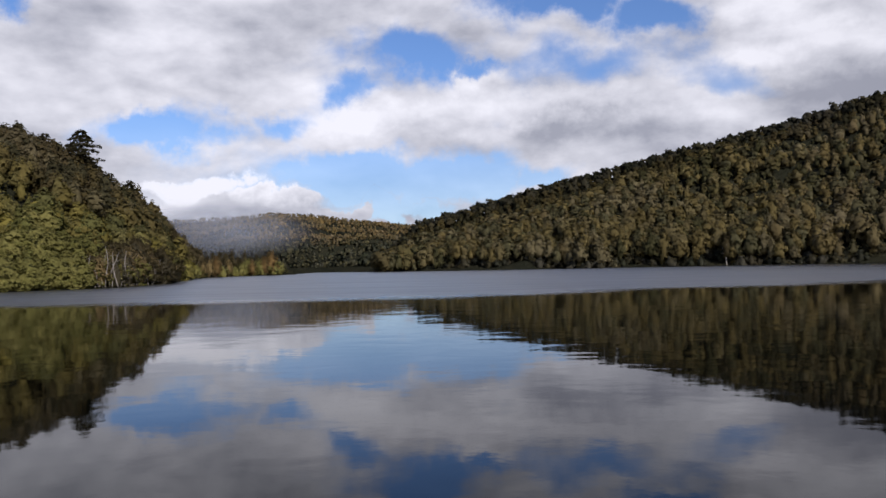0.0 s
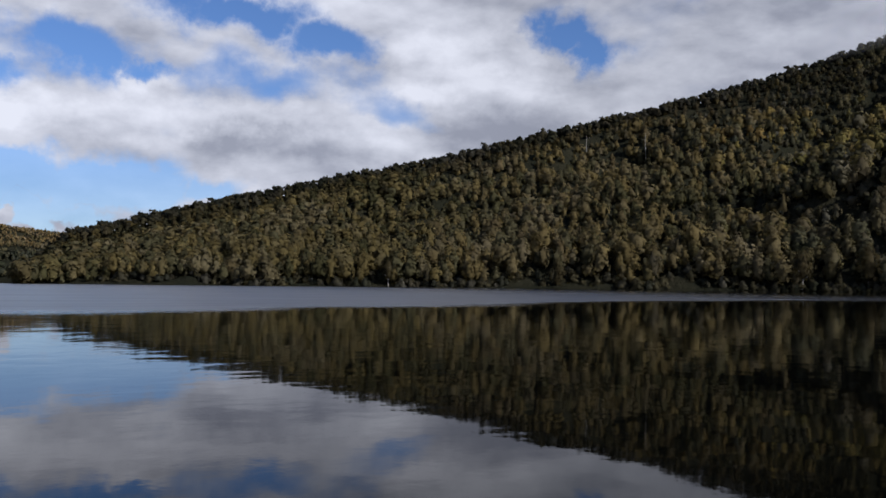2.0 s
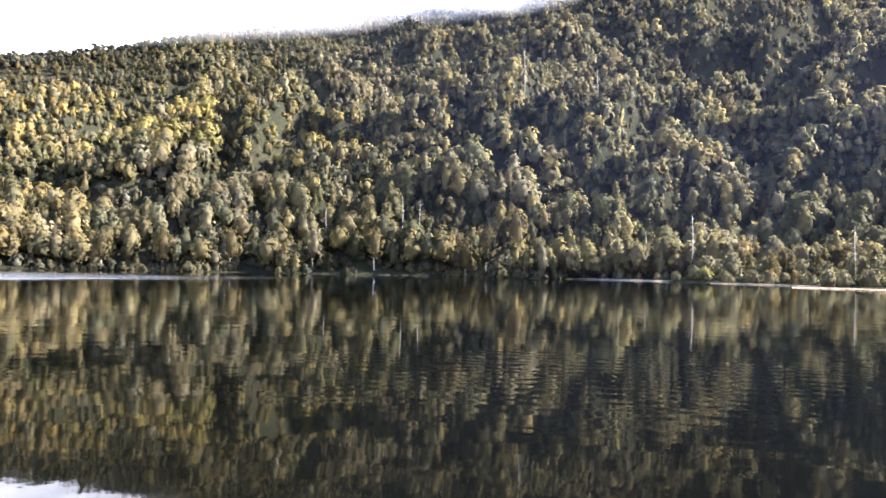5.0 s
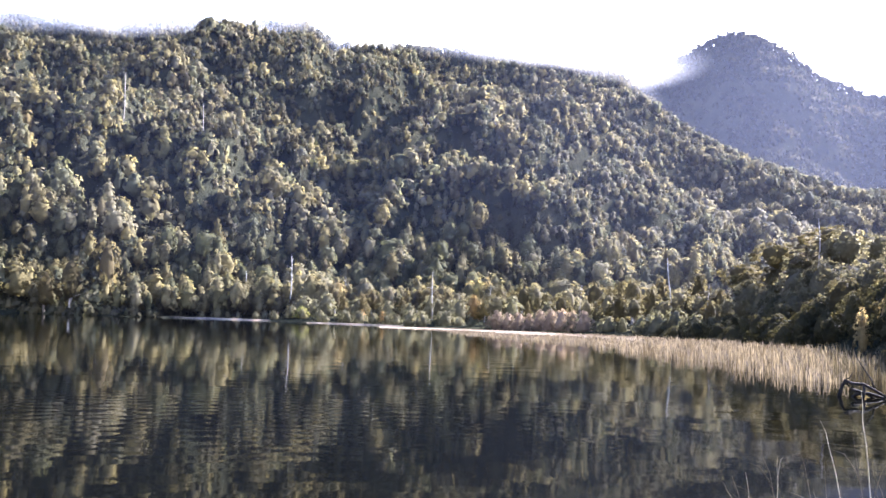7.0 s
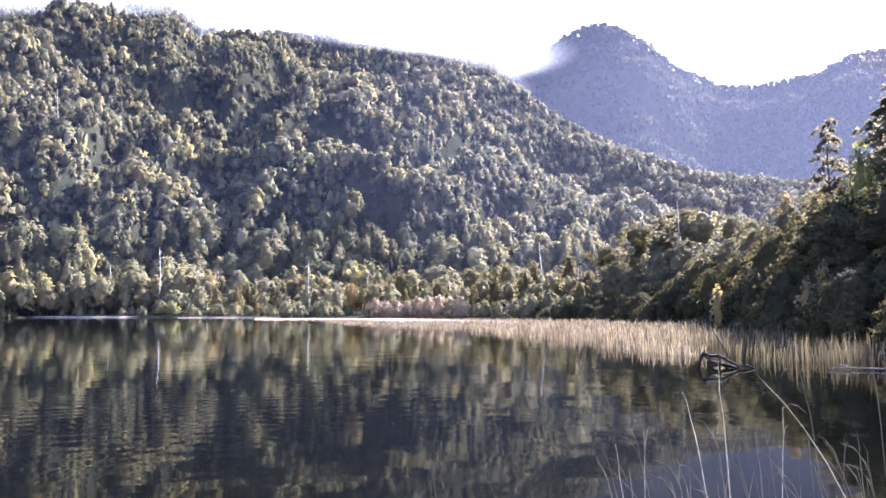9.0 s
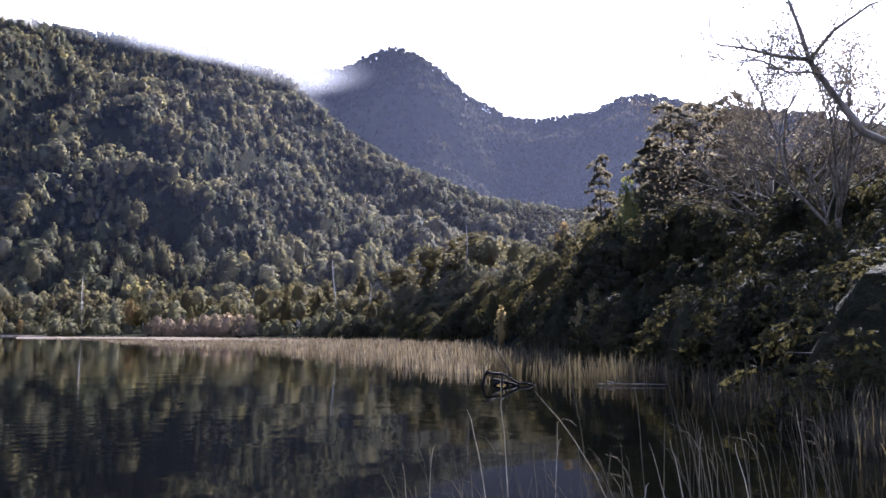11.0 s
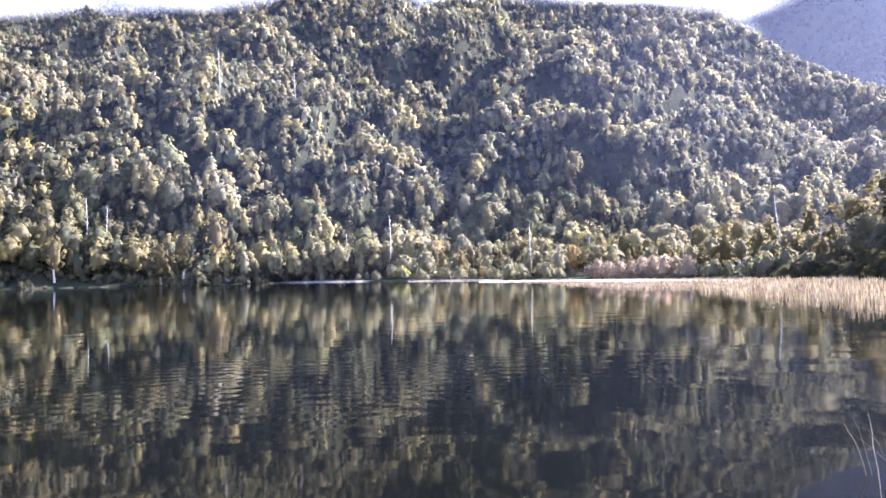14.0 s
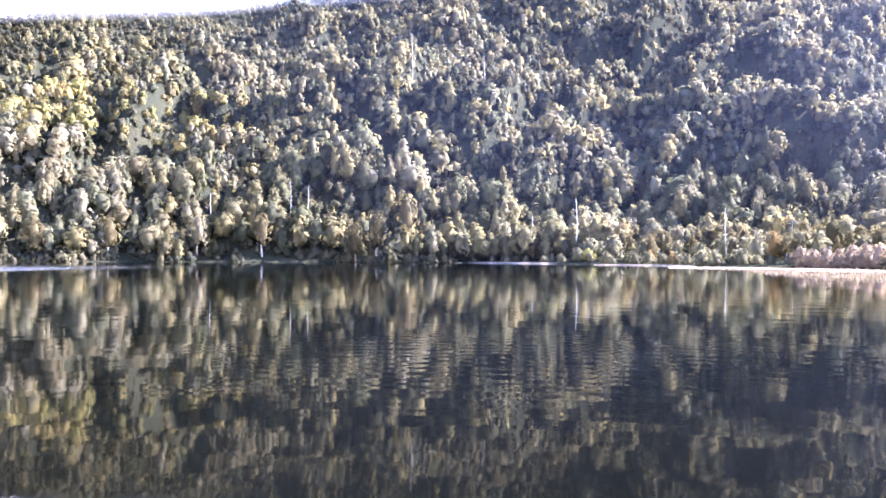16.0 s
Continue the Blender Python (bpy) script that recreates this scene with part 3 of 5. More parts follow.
def crown(seed, form, lobes, cards, core=0.72, level=1, fine=1.45, loose=0.2):
    """A crown one unit high, as points and triangles: a lumpy leafy body with many sprays set on it in clumps, and gaps between the clumps."""
    if form == "tiered":
        return tiers(seed, lobes, cards, 0.36, 0.019)
    rng = np.random.default_rng(seed)
    low, high, ratio, belly, blunt, flat = FORMS[form]
    ball_v, ball_f = BALLS[level]

    def radius(t):
        return ratio / 2 * np.sin(np.pi * np.clip(t, 0.02, 0.98) ** belly) ** blunt

    t = (ball_v[:, 2] + 1) / 2
    round_ = ball_v[:, :2] / np.maximum(np.linalg.norm(ball_v[:, :2], axis=1, keepdims=True), 0.05)
    spread = (radius(t) * core * rng.uniform(0.8, 1.12, len(t)) * np.clip(np.linalg.norm(ball_v[:, :2], axis=1) * 2.5, 0, 1))[:, None]
    body = np.concatenate([round_ * spread, (low + (high - low) * (0.03 + 0.90 * t))[:, None]], 1)
    middle = np.array([0, 0, low + (high - low) * 0.32])
    vs, fs, base = [body], [ball_f], len(body)
    facing = [unit((body - middle) * (1, 1, 0.55))]
    mean = 0.54 * math.sqrt(ratio * (high - low) / 0.4 / lobes)
    for k in range(lobes):
        t = ((k + rng.uniform(0, 1)) / lobes) ** 0.85
        turn = k * 2.39996 + rng.uniform(-0.5, 0.5)
        out = float(radius(t))
        size = mean * rng.uniform(0.7, 1.25) * (0.55 + 0.45 * min(1.0, out / (ratio * 0.4)))
        reach = max(out * rng.uniform(0.82, 1.14) - size * 0.45, 0.0)
        centre = np.array([math.cos(turn) * reach, math.sin(turn) * reach, low + (high - low) * t - size * 0.3])
        away = np.array([math.cos(turn), math.sin(turn), 0.35])
        d = unit(unit(rng.normal(size=(cards, 3))) + away * 0.85)
        p = centre + d * (1, 1, flat) * size * rng.uniform(0.7, 1.05, (cards, 1))
        face = unit(unit((p - middle) * (1, 1, 0.55)) + 0.42 * d)
        c = sprays(rng, p, face, size * min(0.62, fine / math.sqrt(cards)), loose)
        vs.append(c)
        facing.append(np.repeat(face, 3, axis=0))
        fs.append(np.arange(len(c)).reshape(-1, 3) + base)
        base += len(c)
    return np.concatenate(vs), np.concatenate(fs), np.concatenate(facing)


def set_puff(me, facing):
    """Stores for each point the way its leaves face."""
    me.attributes.new("puff", "FLOAT_VECTOR", "POINT").data.foreach_set("vector", np.asarray(facing, np.float32).ravel())
    return me


def forest(name, label, az, r, height, tint, kinds, category="forest", sink=0.06):
    """Many trees in one mesh: kinds are crowns, taken in turn, each turned and stretched in its own way."""
    rng = np.random.default_rng(len(az))
    z = ground_height(az, r)
    x, y = -np.sin(np.radians(az)) * r, np.cos(np.radians(az)) * r
    pick = rng.integers(0, len(kinds), len(az))
    vs, fs, cs, ns, base = [], [], [], [], 0
    for k, (v, f, g) in enumerate(kinds):
        i = np.where(pick == k)[0]
        if not len(i):
            continue
        a, wide = rng.uniform(0, 6.283, len(i)), rng.uniform(0.85, 1.3, len(i))
        h = height[i]
        c, s = np.cos(a)[:, None], np.sin(a)[:, None]
        px = (v[None, :, 0] * c - v[None, :, 1] * s) * (h * wide)[:, None] + x[i][:, None]
        py = (v[None, :, 0] * s + v[None, :, 1] * c) * (h * wide)[:, None] + y[i][:, None]
        pz = (v[None, :, 2] - sink) * h[:, None] + z[i][:, None]
        vs.append(np.stack([px, py, pz], -1).reshape(-1, 3))
        fs.append((f[None] + (np.arange(len(i)) * len(v))[:, None, None]).reshape(-1, 3) + base)
        ns.append(np.stack([g[None, :, 0] * c - g[None, :, 1] * s, g[None, :, 0] * s + g[None, :, 1] * c, g[None, :, 2] + 0 * c], -1).reshape(-1, 3))
        cs.append(np.repeat(tint[i], len(v), axis=0))
        base += len(i) * len(v)
    me = mesh_from(name, np.concatenate(vs), np.concatenate(fs), FOREST, smooth=True)
    set_puff(me, np.concatenate(ns))
    col = np.concatenate(cs)
    at = me.attributes.new("tint", "FLOAT_COLOR", "POINT")
    at.data.foreach_set("color", np.concatenate([col, np.ones((len(col), 1))], 1).astype(np.float32).ravel())
    return tagged(new(name, me), label, category, kind="stuff")


def scatter(seed, az0, az1, near, far, space, grow=0.0):
    """Bearings and distances of a jittered planting between two distances."""
    rng = np.random.default_rng(seed)
    az_out, r_out = [], []
    r = near
    while r < far:
        s = space + grow * (r - near)
        n = int(abs(radians(az1 - az0)) * r / s)
        az_out.append(az0 + (np.arange(n) + rng.uniform(0, 1, n)) / n * (az1 - az0))
        r_out.append(r + rng.uniform(-0.5, 0.5, n) * s)
        r += s * 0.95
    return np.concatenate(az_out), np.concatenate(r_out)


PALETTE = np.array([(0.055, 0.0524, 0.0299), (0.0378, 0.0398, 0.0246), (0.0681, 0.0629, 0.0404), (0.0783, 0.0698, 0.0386), (0.0467, 0.0482, 0.0334), (0.0797, 0.0755, 0.0562), (0.0665, 0.0589, 0.0386)])


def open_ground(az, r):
    """From 0 in the hollows, whose low scrub is tinted dark for shade, to 1 in the stands of trees."""
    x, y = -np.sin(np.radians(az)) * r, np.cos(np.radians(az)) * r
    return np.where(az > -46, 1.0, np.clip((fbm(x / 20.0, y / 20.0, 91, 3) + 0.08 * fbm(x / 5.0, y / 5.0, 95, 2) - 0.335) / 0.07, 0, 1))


def tints(az, r, seed, autumn=True):
    """Each tree's own leaf colour: olive to dark green in drifts, with an autumn patch on the slope, and darker in
    hollows for their shade.
    """
    rng = np.random.default_rng(seed)
    x, y = -np.sin(np.radians(az)) * r, np.cos(np.radians(az)) * r
    drift = np.clip(fbm(x / 45, y / 45, 61) * 1.15 + rng.normal(0, 0.16, len(az)), 0, 0.999)
    tint = PALETTE[(drift * len(PALETTE)).astype(int)] * rng.uniform(0.82, 1.18, (len(az), 1))
    if autumn:
        # the shade of the hollows goes into the leaf tint
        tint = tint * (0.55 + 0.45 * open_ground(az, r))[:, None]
        up = np.degrees(np.arctan2(ground_height(az, r) + 6 - EYE, r))
        chance = np.exp(-((az + 56) / 10) ** 2 - ((up - 9.6) / 1.6) ** 2) * 0.9 + np.exp(-((az + 98) / 7) ** 2 - ((up - 1.0) / 0.8) ** 2) * 0.25
        gold = rng.uniform(0, 1, len(az)) < chance * (0.4 + 1.2 * fbm(x / 18, y / 18, 77))
        tint[gold] = np.array([(0.104, 0.082, 0.040)]) * rng.uniform(0.7, 1.2, (gold.sum(), 1)) + np.array([(0.0, 0.014, 0.0)]) * rng.uniform(0, 1, (gold.sum(), 1))
    return tint


NEAR_KINDS = [crown(s, f, n, 15, 0.8, 2, 1.3) for s, f, n in ((1, "oval", 20), (2, "column", 18), (3, "round", 19), (4, "cone", 18), (5, "oval", 20), (6, "layered", 18), (7, "cone", 18))]
MID_KINDS = [crown(s, f, n, 14, 0.84, 1, 1.3) for s, f, n in ((11, "oval", 12), (12, "column", 10), (13, "cone", 11), (14, "round", 11), (15, "oval", 12), (16, "cone", 11))]
SLIM_KINDS = [crown(s, f, n, 10, 0.86, 1, 1.35) for s, f, n in ((17, "oval", 6), (18, "cone", 7), (19, "cone", 6), (20, "round", 6), (24, "layered", 6))]
LOW_KINDS = [crown(s, f, 5, 8, 0.88, 1) for s, f in ((35, "oval"), (36, "cone"), (37, "round"), (38, "column"))]
FAR_KINDS = [crown(s, f, 4, 6, 0.85) for s, f in ((21, "oval"), (22, "round"), (23, "cone"))]
PEAK_KINDS = [crown(s, f, 1, 7, 0.9, 0) for s, f in ((25, "oval"), (26, "round"), (27, "round"))]

# the long wooded slope across the lake: tall trees on the broad flank, lower ones towards the lake's end
def stature(az):
    return np.interp(az, [-100, -62, -46, -30, -12, 5], [0.62, 0.60, 0.58, 0.56, 0.52, 0.5])


def dimmer(az):
    """Leaf tint lowered towards the middle of the long slope, to follow the backlight."""
    return np.interp(az, [-82, -62, -50], [1.0, 0.86, 0.92])[:, None]


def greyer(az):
    """Haze put into the tint: greyer, bluer woods on the farther flank."""
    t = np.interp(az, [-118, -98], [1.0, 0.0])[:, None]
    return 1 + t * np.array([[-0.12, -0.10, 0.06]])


LUSH = (np.array([[1.28, 1.15, 0.84]]), np.array([[1.36, 1.2, 0.92]]), np.array([[1.07, 1.01, 0.85]]))    # browner woods towards the lake's end
for part_no, (a0, a1, space) in enumerate(((4.5, -24, 3.9), (-24, -46, 4.7), (-46, -131, 4.5))):
    az, r = scatter(101 + part_no, a0, a1, 284, 346, space)
    keep = (r > shore_at(az) + 1.0) & ~((az < -84) & (r < 262))
    az, r = az[keep], r[keep]
    rng = np.random.default_rng(5 + part_no)
    high = rng.uniform(10.0, 22.0, len(az)) * (0.8 + 0.5 * fbm(az * 1.3, r / 20, 9)) * stature(az) * (0.6 + 0.4 * open_ground(az, r))
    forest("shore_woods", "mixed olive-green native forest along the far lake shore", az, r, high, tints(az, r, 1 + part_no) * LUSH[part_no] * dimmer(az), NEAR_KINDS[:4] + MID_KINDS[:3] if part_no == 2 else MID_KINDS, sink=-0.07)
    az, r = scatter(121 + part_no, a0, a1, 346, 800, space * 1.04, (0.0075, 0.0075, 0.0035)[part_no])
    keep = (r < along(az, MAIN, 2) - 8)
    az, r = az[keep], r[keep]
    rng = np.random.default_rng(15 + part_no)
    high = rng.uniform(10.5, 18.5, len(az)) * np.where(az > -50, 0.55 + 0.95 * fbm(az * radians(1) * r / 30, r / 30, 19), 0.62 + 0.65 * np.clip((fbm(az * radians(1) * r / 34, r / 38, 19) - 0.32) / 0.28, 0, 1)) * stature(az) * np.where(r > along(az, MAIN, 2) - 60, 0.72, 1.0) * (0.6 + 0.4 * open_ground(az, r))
    # cloud shadow under the crest is put into the tint (factor 0.55)
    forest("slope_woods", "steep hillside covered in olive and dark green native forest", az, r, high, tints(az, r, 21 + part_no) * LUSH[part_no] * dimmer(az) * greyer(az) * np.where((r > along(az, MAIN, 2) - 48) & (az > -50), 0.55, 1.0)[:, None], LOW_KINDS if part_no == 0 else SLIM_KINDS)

# smaller trees close together where the slope is steepest
az, r = scatter(131, -40, -131, 318, 790, 4.6, 0.0035)
steep = np.hypot((ground_height(az, r + 5) - ground_height(az, r - 5)) / 10, (ground_height(az + 0.6, r) - ground_height(az - 0.6, r)) / (r * radians(1.2)))
keep = ((steep > 0.8) | (open_ground(az, r) < 0.5)) & (r < along(az, MAIN, 2) - 8) & (r > along(az, MAIN, 1) + 8)
az, r = az[keep], r[keep]
rng = np.random.default_rng(17)
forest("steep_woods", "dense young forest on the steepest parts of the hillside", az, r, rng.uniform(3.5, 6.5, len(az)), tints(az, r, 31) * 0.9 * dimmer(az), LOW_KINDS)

# the closed canopy along the crest; its dark tint stands in for cloud shadow
az, r = scatter(107, 4.5, -131, 470, 840, 5.4)
off = r - along(az, MAIN, 2)
az, r = az[(off > -14) & (off < 26)], r[(off > -14) & (off < 26)]
rng = np.random.default_rng(16)
forest("crest_woods", "closed forest canopy along the ridge against the sky, tinted dark for cloud shadow", az, r, (rng.uniform(7.5, 10.5, len(az)) + 2.0 * (rng.uniform(0, 1, len(az)) > 0.93)) * 0.8, tints(az, r, 12, False) * np.where(az > -50, 0.45, 0.8)[:, None], FAR_KINDS)

# undergrowth that hangs over the water's edge
BUSH_KINDS = [crown(s, "bush", 10, 10) for s in (31, 32, 33, 34)]
rng = np.random.default_rng(12)
az = np.concatenate([4.5 - np.arange(0, 83, 0.55), 4.5 - np.arange(0, 83, 0.6)]) + rng.uniform(-0.3, 0.3, 151 + 139)
r = shore_at(az) + np.concatenate([rng.uniform(0.0, 2.0, 151), rng.uniform(2, 7, 139)])
# tint lowered to 0.6 for the shade under the shore trees
forest("shore_undergrowth", "undergrowth hanging over the lake's edge, tinted dark as in shade", az, r, rng.uniform(2.2, 4.4, len(az)), tints(az, r, 8, False) * 0.6, BUSH_KINDS, "undergrowth", 0.12)

# the wooded hill by the lake's other shore
az, r = scatter(103, 10.5, 40, 104, 245, 3.0)
keep = (r > along(az, SHORE, 1) + 3) & (r < along(az, LEFT, 2) + 8)
az, r = az[keep], r[keep]
rng = np.random.default_rng(7)
# yellow-green scrub at the foot, darker brownish woods above
foot_part = np.clip(1.25 - (r - along(az, SHORE, 1)) / 42 + 0.9 * (fbm(az / 2.0, r / 15, 71) - 0.5), 0, 1)[:, None]
tint = tints(az, r, 3, False) * (np.array([[1.75, 1.7, 0.75]]) * foot_part + np.array([[0.92, 0.82, 0.62]]) * (1 - foot_part))
forest("hill_woods", "steep lakeside hill with yellow-green scrub below dark woodland", az, r, rng.uniform(2.6, 6.6, len(az)) * (0.8 + 0.4 * (1 - foot_part[:, 0])), tint, [crown(s, f, 14, 15, 0.78, 1, 1.25) for s, f in ((41, "round"), (42, "oval"), (43, "bush"), (44, "cone"), (45, "layered"))])

# far hills
az, r = scatter(104, 24, -3, 620, 1640, 6.8, 0.002)
keep = (r > along(az, FAR, 1)) & (r < along(az, FAR, 2) + 25) & ((r > 980) | (az < 12))
az, r = az[keep], r[keep]
rng = np.random.default_rng(8)
# browner, brighter tint on the top, darker tint on the lower flank
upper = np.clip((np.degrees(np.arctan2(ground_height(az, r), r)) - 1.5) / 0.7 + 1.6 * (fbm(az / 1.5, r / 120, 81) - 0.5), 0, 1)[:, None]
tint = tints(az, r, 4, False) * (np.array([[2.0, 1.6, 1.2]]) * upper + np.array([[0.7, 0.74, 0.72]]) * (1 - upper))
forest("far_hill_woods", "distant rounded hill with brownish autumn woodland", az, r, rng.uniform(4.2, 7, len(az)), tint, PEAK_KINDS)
az, r = scatter(105, -104, -146, 760, 1520, 6.8, 0.001)
keep = (r > along(az, PEAKS, 1)) & (r < along(az, PEAKS, 2) + 20)
az, r = az[keep], r[keep]
az2, r2 = scatter(108, -105, -146, 1290, 1530, 6.0)
keep = np.abs(r2 - along(az2, PEAKS, 2)) < 16
az, r = np.concatenate([az, az2[keep]]), np.concatenate([r, r2[keep]])
rng = np.random.default_rng(9)
# tint cut to about a quarter, so the backlit shade is in the colour
forest("peak_woods", "steep wooded mountain peaks, tinted dark as against the light", az, r, rng.uniform(7, 12, len(az)), tints(az, r, 5, False) * 0.28, PEAK_KINDS)


# ---- helpers for things ----
def empty(name, m, label, category, group=""):
    ob = new(name)
    ob.matrix_world = m
    return tagged(ob, label, category, group)


def part(name, me, parent, label=""):
    ob = new(name, me)
    ob.parent = parent
    return tagged(ob, label)


def tube(path, radii_, sides=6, close=True):
    """Points and triangles of a round, tapering, bent stem."""
    path = [Vector(p) for p in path]
    vs, fs = [], []
    for i, p in enumerate(path):
        ahead = (path[min(i + 1, len(path) - 1)] - path[max(i - 1, 0)]).normalized()
        a = ahead.orthogonal().normalized()
        b = ahead.cross(a)
        for k in range(sides):
            t = 2 * math.pi * k / sides
            vs.append(p + (a * math.cos(t) + b * math.sin(t)) * radii_[i])
    for i in range(len(path) - 1):
        for k in range(sides):
            q = [i * sides + k, i * sides + (k + 1) % sides, (i + 1) * sides + (k + 1) % sides, (i + 1) * sides + k]
            fs += [[q[0], q[1], q[2]], [q[0], q[2], q[3]]]
    if close:
        vs += [path[0], path[-1]]
        n = len(vs)
        last = (len(path) - 1) * sides
        for k in range(sides):
            fs += [[n - 2, (k + 1) % sides, k], [n - 1, last + k, last + (k + 1) % sides]]
    return np.array([v[:] for v in vs]), np.array(fs)


def joined(pieces):
    vs, fs, base = [], [], 0
    for v, f in pieces:
        vs.append(v)
        fs.append(f + base)
        base += len(v)
    return np.concatenate(vs), np.concatenate(fs)


def stems(seed, form):
    """A trunk with limbs, one unit high."""
    rng = np.random.default_rng(seed)
    high = {"bush": 0.5, "flat": 0.75}.get(form, 0.86)
    lean = rng.uniform(-0.05, 0.05, 2)
    spine = [Vector((lean[0] * t, lean[1] * t + 0.015 * math.sin(5 * t), high * t - 0.03)) for t in (0, 0.15, 0.35, 0.55, 0.75, 1.0)]
    base = 0.028 if form != "bush" else 0.02
    out = [tube(spine, [base * 1.25, base, base * 0.85, base * 0.65, base * 0.4, base * 0.12])]
    for k in range(7):
        t = 0.3 + 0.09 * k
        a = k * 2.4 + rng.uniform(-0.4, 0.4)
        reach = {"flat": 0.36, "bush": 0.36, "column": 0.12, "cone": 0.20 * (1 - t)}.get(form, 0.26 * (1.1 - 0.6 * t))
        start = Vector((lean[0] * t, lean[1] * t, high * t))
        end = start + Vector((math.cos(a) * reach, math.sin(a) * reach, 0.10 + 0.05 * rng.uniform(-1, 1)))
        out.append(tube([start, start.lerp(end, 0.5) + Vector((0, 0, 0.02)), end], [base * 0.4, base * 0.28, base * 0.1], 5))
    return joined(out)


def tree_model(name, seed, form, lobes, cards, leaf, bark, label, category="tree"):
    """A tree one unit high: trunk with limbs, and a leafy crown."""
    root = empty(name, Matrix(), label, category)
    v, f = stems(seed, form)
    part("trunk", mesh_from("trunk", v, f, bark), root)
    v, f, facing = crown(seed + 500, form, lobes, cards, 0.6, 2, 1.2, 0.45)
    part("crown", set_puff(mesh_from("crown", v, f, leaf), facing), root)
    return root


class Grove:
    """Plants trees from models: the first of each kind is the model itself, the others are copies."""

    def __init__(self):
        self.models, self.used = {}, {}

    def add(self, key, *model):
        self.models[key] = model

    def plant(self, key, az, r, height, wide=1.0, turn=0.0, group="", sink=0.0, label=""):
        m = Matrix.Translation(place(az, r, -sink)) @ pose(0, 0, 0, 0, 0, turn) @ Matrix.Diagonal((height * wide, height * wide, height, 1))
        if key not in self.used:
            ob = self.used[key] = tree_model(*self.models[key])
            ob.matrix_basis = m
        else:
            source = self.used[key]
            old = source.matrix_basis.copy()
            source.matrix_basis = Matrix()
            ob = copy_thing(source, m)
            source.matrix_basis = old
        return tagged(ob, label, "", group)


grove = Grove()
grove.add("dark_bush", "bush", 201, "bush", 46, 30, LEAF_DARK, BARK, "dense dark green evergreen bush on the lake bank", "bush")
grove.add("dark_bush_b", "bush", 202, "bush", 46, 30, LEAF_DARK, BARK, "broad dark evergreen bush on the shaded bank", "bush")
grove.add("olive_shrub", "bush", 216, "bush", 16, 14, LEAF_SCRUB, BARK, "olive-green shrub behind the sandbar", "bush")
grove.add("grey_shrub", "bush", 217, "bush", 16, 14, LEAF_SCRUB, BARK, "grey-green shrub behind the sandbar", "bush")
grove.add("grey_bush", "bush", 203, "bush", 46, 30, LEAF_GREY, BARK, "grey-green bush with sunlit leaf tips on the bank", "bush")
grove.add("olive_bush", "bush", 204, "bush", 46, 30, LEAF_OLIVE, BARK, "olive-green bush on the lake bank", "bush")
grove.add("yellow_bush", "bush", 205, "column", 22, 30, LEAF_YELLOW, BARK, "upright yellow-green shrub at the water's edge", "bush")
grove.add("orange_tree", "tree", 206, "column", 22, 30, LEAF_ORANGE, BARK, "small tree with orange autumn leaves", "tree")
grove.add("layered_tree", "tree", 207, "tiered", 46, 100, LEAF_DEEP, BARK, "dark evergreen beech with flat layered boughs", "tree")
grove.add("layered_olive", "tree", 208, "layered", 30, 24, LEAF_OLIVE, BARK, "olive-green beech with flat layered boughs", "tree")
grove.add("tiered_olive", "tree", 215, "tiered", 40, 64, LEAF_BEECH, BARK, "olive-brown beech with flat spreading boughs in tiers", "tree")
grove.add("flat_tree", "tree", 209, "flat", 26, 26, LEAF_OLIVE, BARK, "spreading flat-topped tree behind the reeds", "tree")
grove.add("round_tree", "tree", 210, "round", 22, 18, LEAF_OLIVE, BARK_PALE, "rounded olive-green tree with a pale trunk on the shore", "tree")
grove.add("round_grey", "tree", 211, "round", 22, 18, LEAF_GREY, BARK, "rounded grey-green tree near the water", "tree")
grove.add("cone_tree", "tree", 212, "cone", 20, 16, LEAF_OLIVE, BARK, "slender conical tree near the lake shore", "tree")
grove.add("pink_bush", "bush", 213, "bush", 24, 20, LEAF_PINK, BARK, "leafless reddish-brown shrub behind the reeds", "bush")
grove.add("tan_bush", "bush", 218, "column", 22, 26, LEAF_TAN, BARK, "upright shrub with pale tan autumn leaves among the reeds", "bush")
grove.add("bright_bush", "bush", 214, "bush", 26, 20, LEAF_YELLOW, BARK, "sunlit yellow-green shrub at the foot of the hill", "bush")

# ---- the wooded bank behind the reeds ----
rng = np.random.default_rng(31)
for az0 in np.arange(-113.5, -152, -1.15):
    foot, crest = float(along(az0, BANK, 1)), float(along(az0, BANK, 2))
    shore = float(along(az0, SHORE, 1))
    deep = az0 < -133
    # dark leaves paint the shaded front and right end, paler ones the sunlit crest
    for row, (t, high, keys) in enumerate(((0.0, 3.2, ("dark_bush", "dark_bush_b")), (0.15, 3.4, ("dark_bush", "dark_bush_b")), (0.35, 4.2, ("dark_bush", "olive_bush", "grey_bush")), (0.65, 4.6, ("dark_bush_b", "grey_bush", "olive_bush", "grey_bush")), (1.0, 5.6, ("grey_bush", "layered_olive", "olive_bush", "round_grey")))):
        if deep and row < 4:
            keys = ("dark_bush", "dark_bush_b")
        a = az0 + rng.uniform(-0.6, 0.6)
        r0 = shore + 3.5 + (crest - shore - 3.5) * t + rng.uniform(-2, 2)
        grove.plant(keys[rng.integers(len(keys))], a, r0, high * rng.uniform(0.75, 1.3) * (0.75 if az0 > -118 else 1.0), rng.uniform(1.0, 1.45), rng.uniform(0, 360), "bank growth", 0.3)
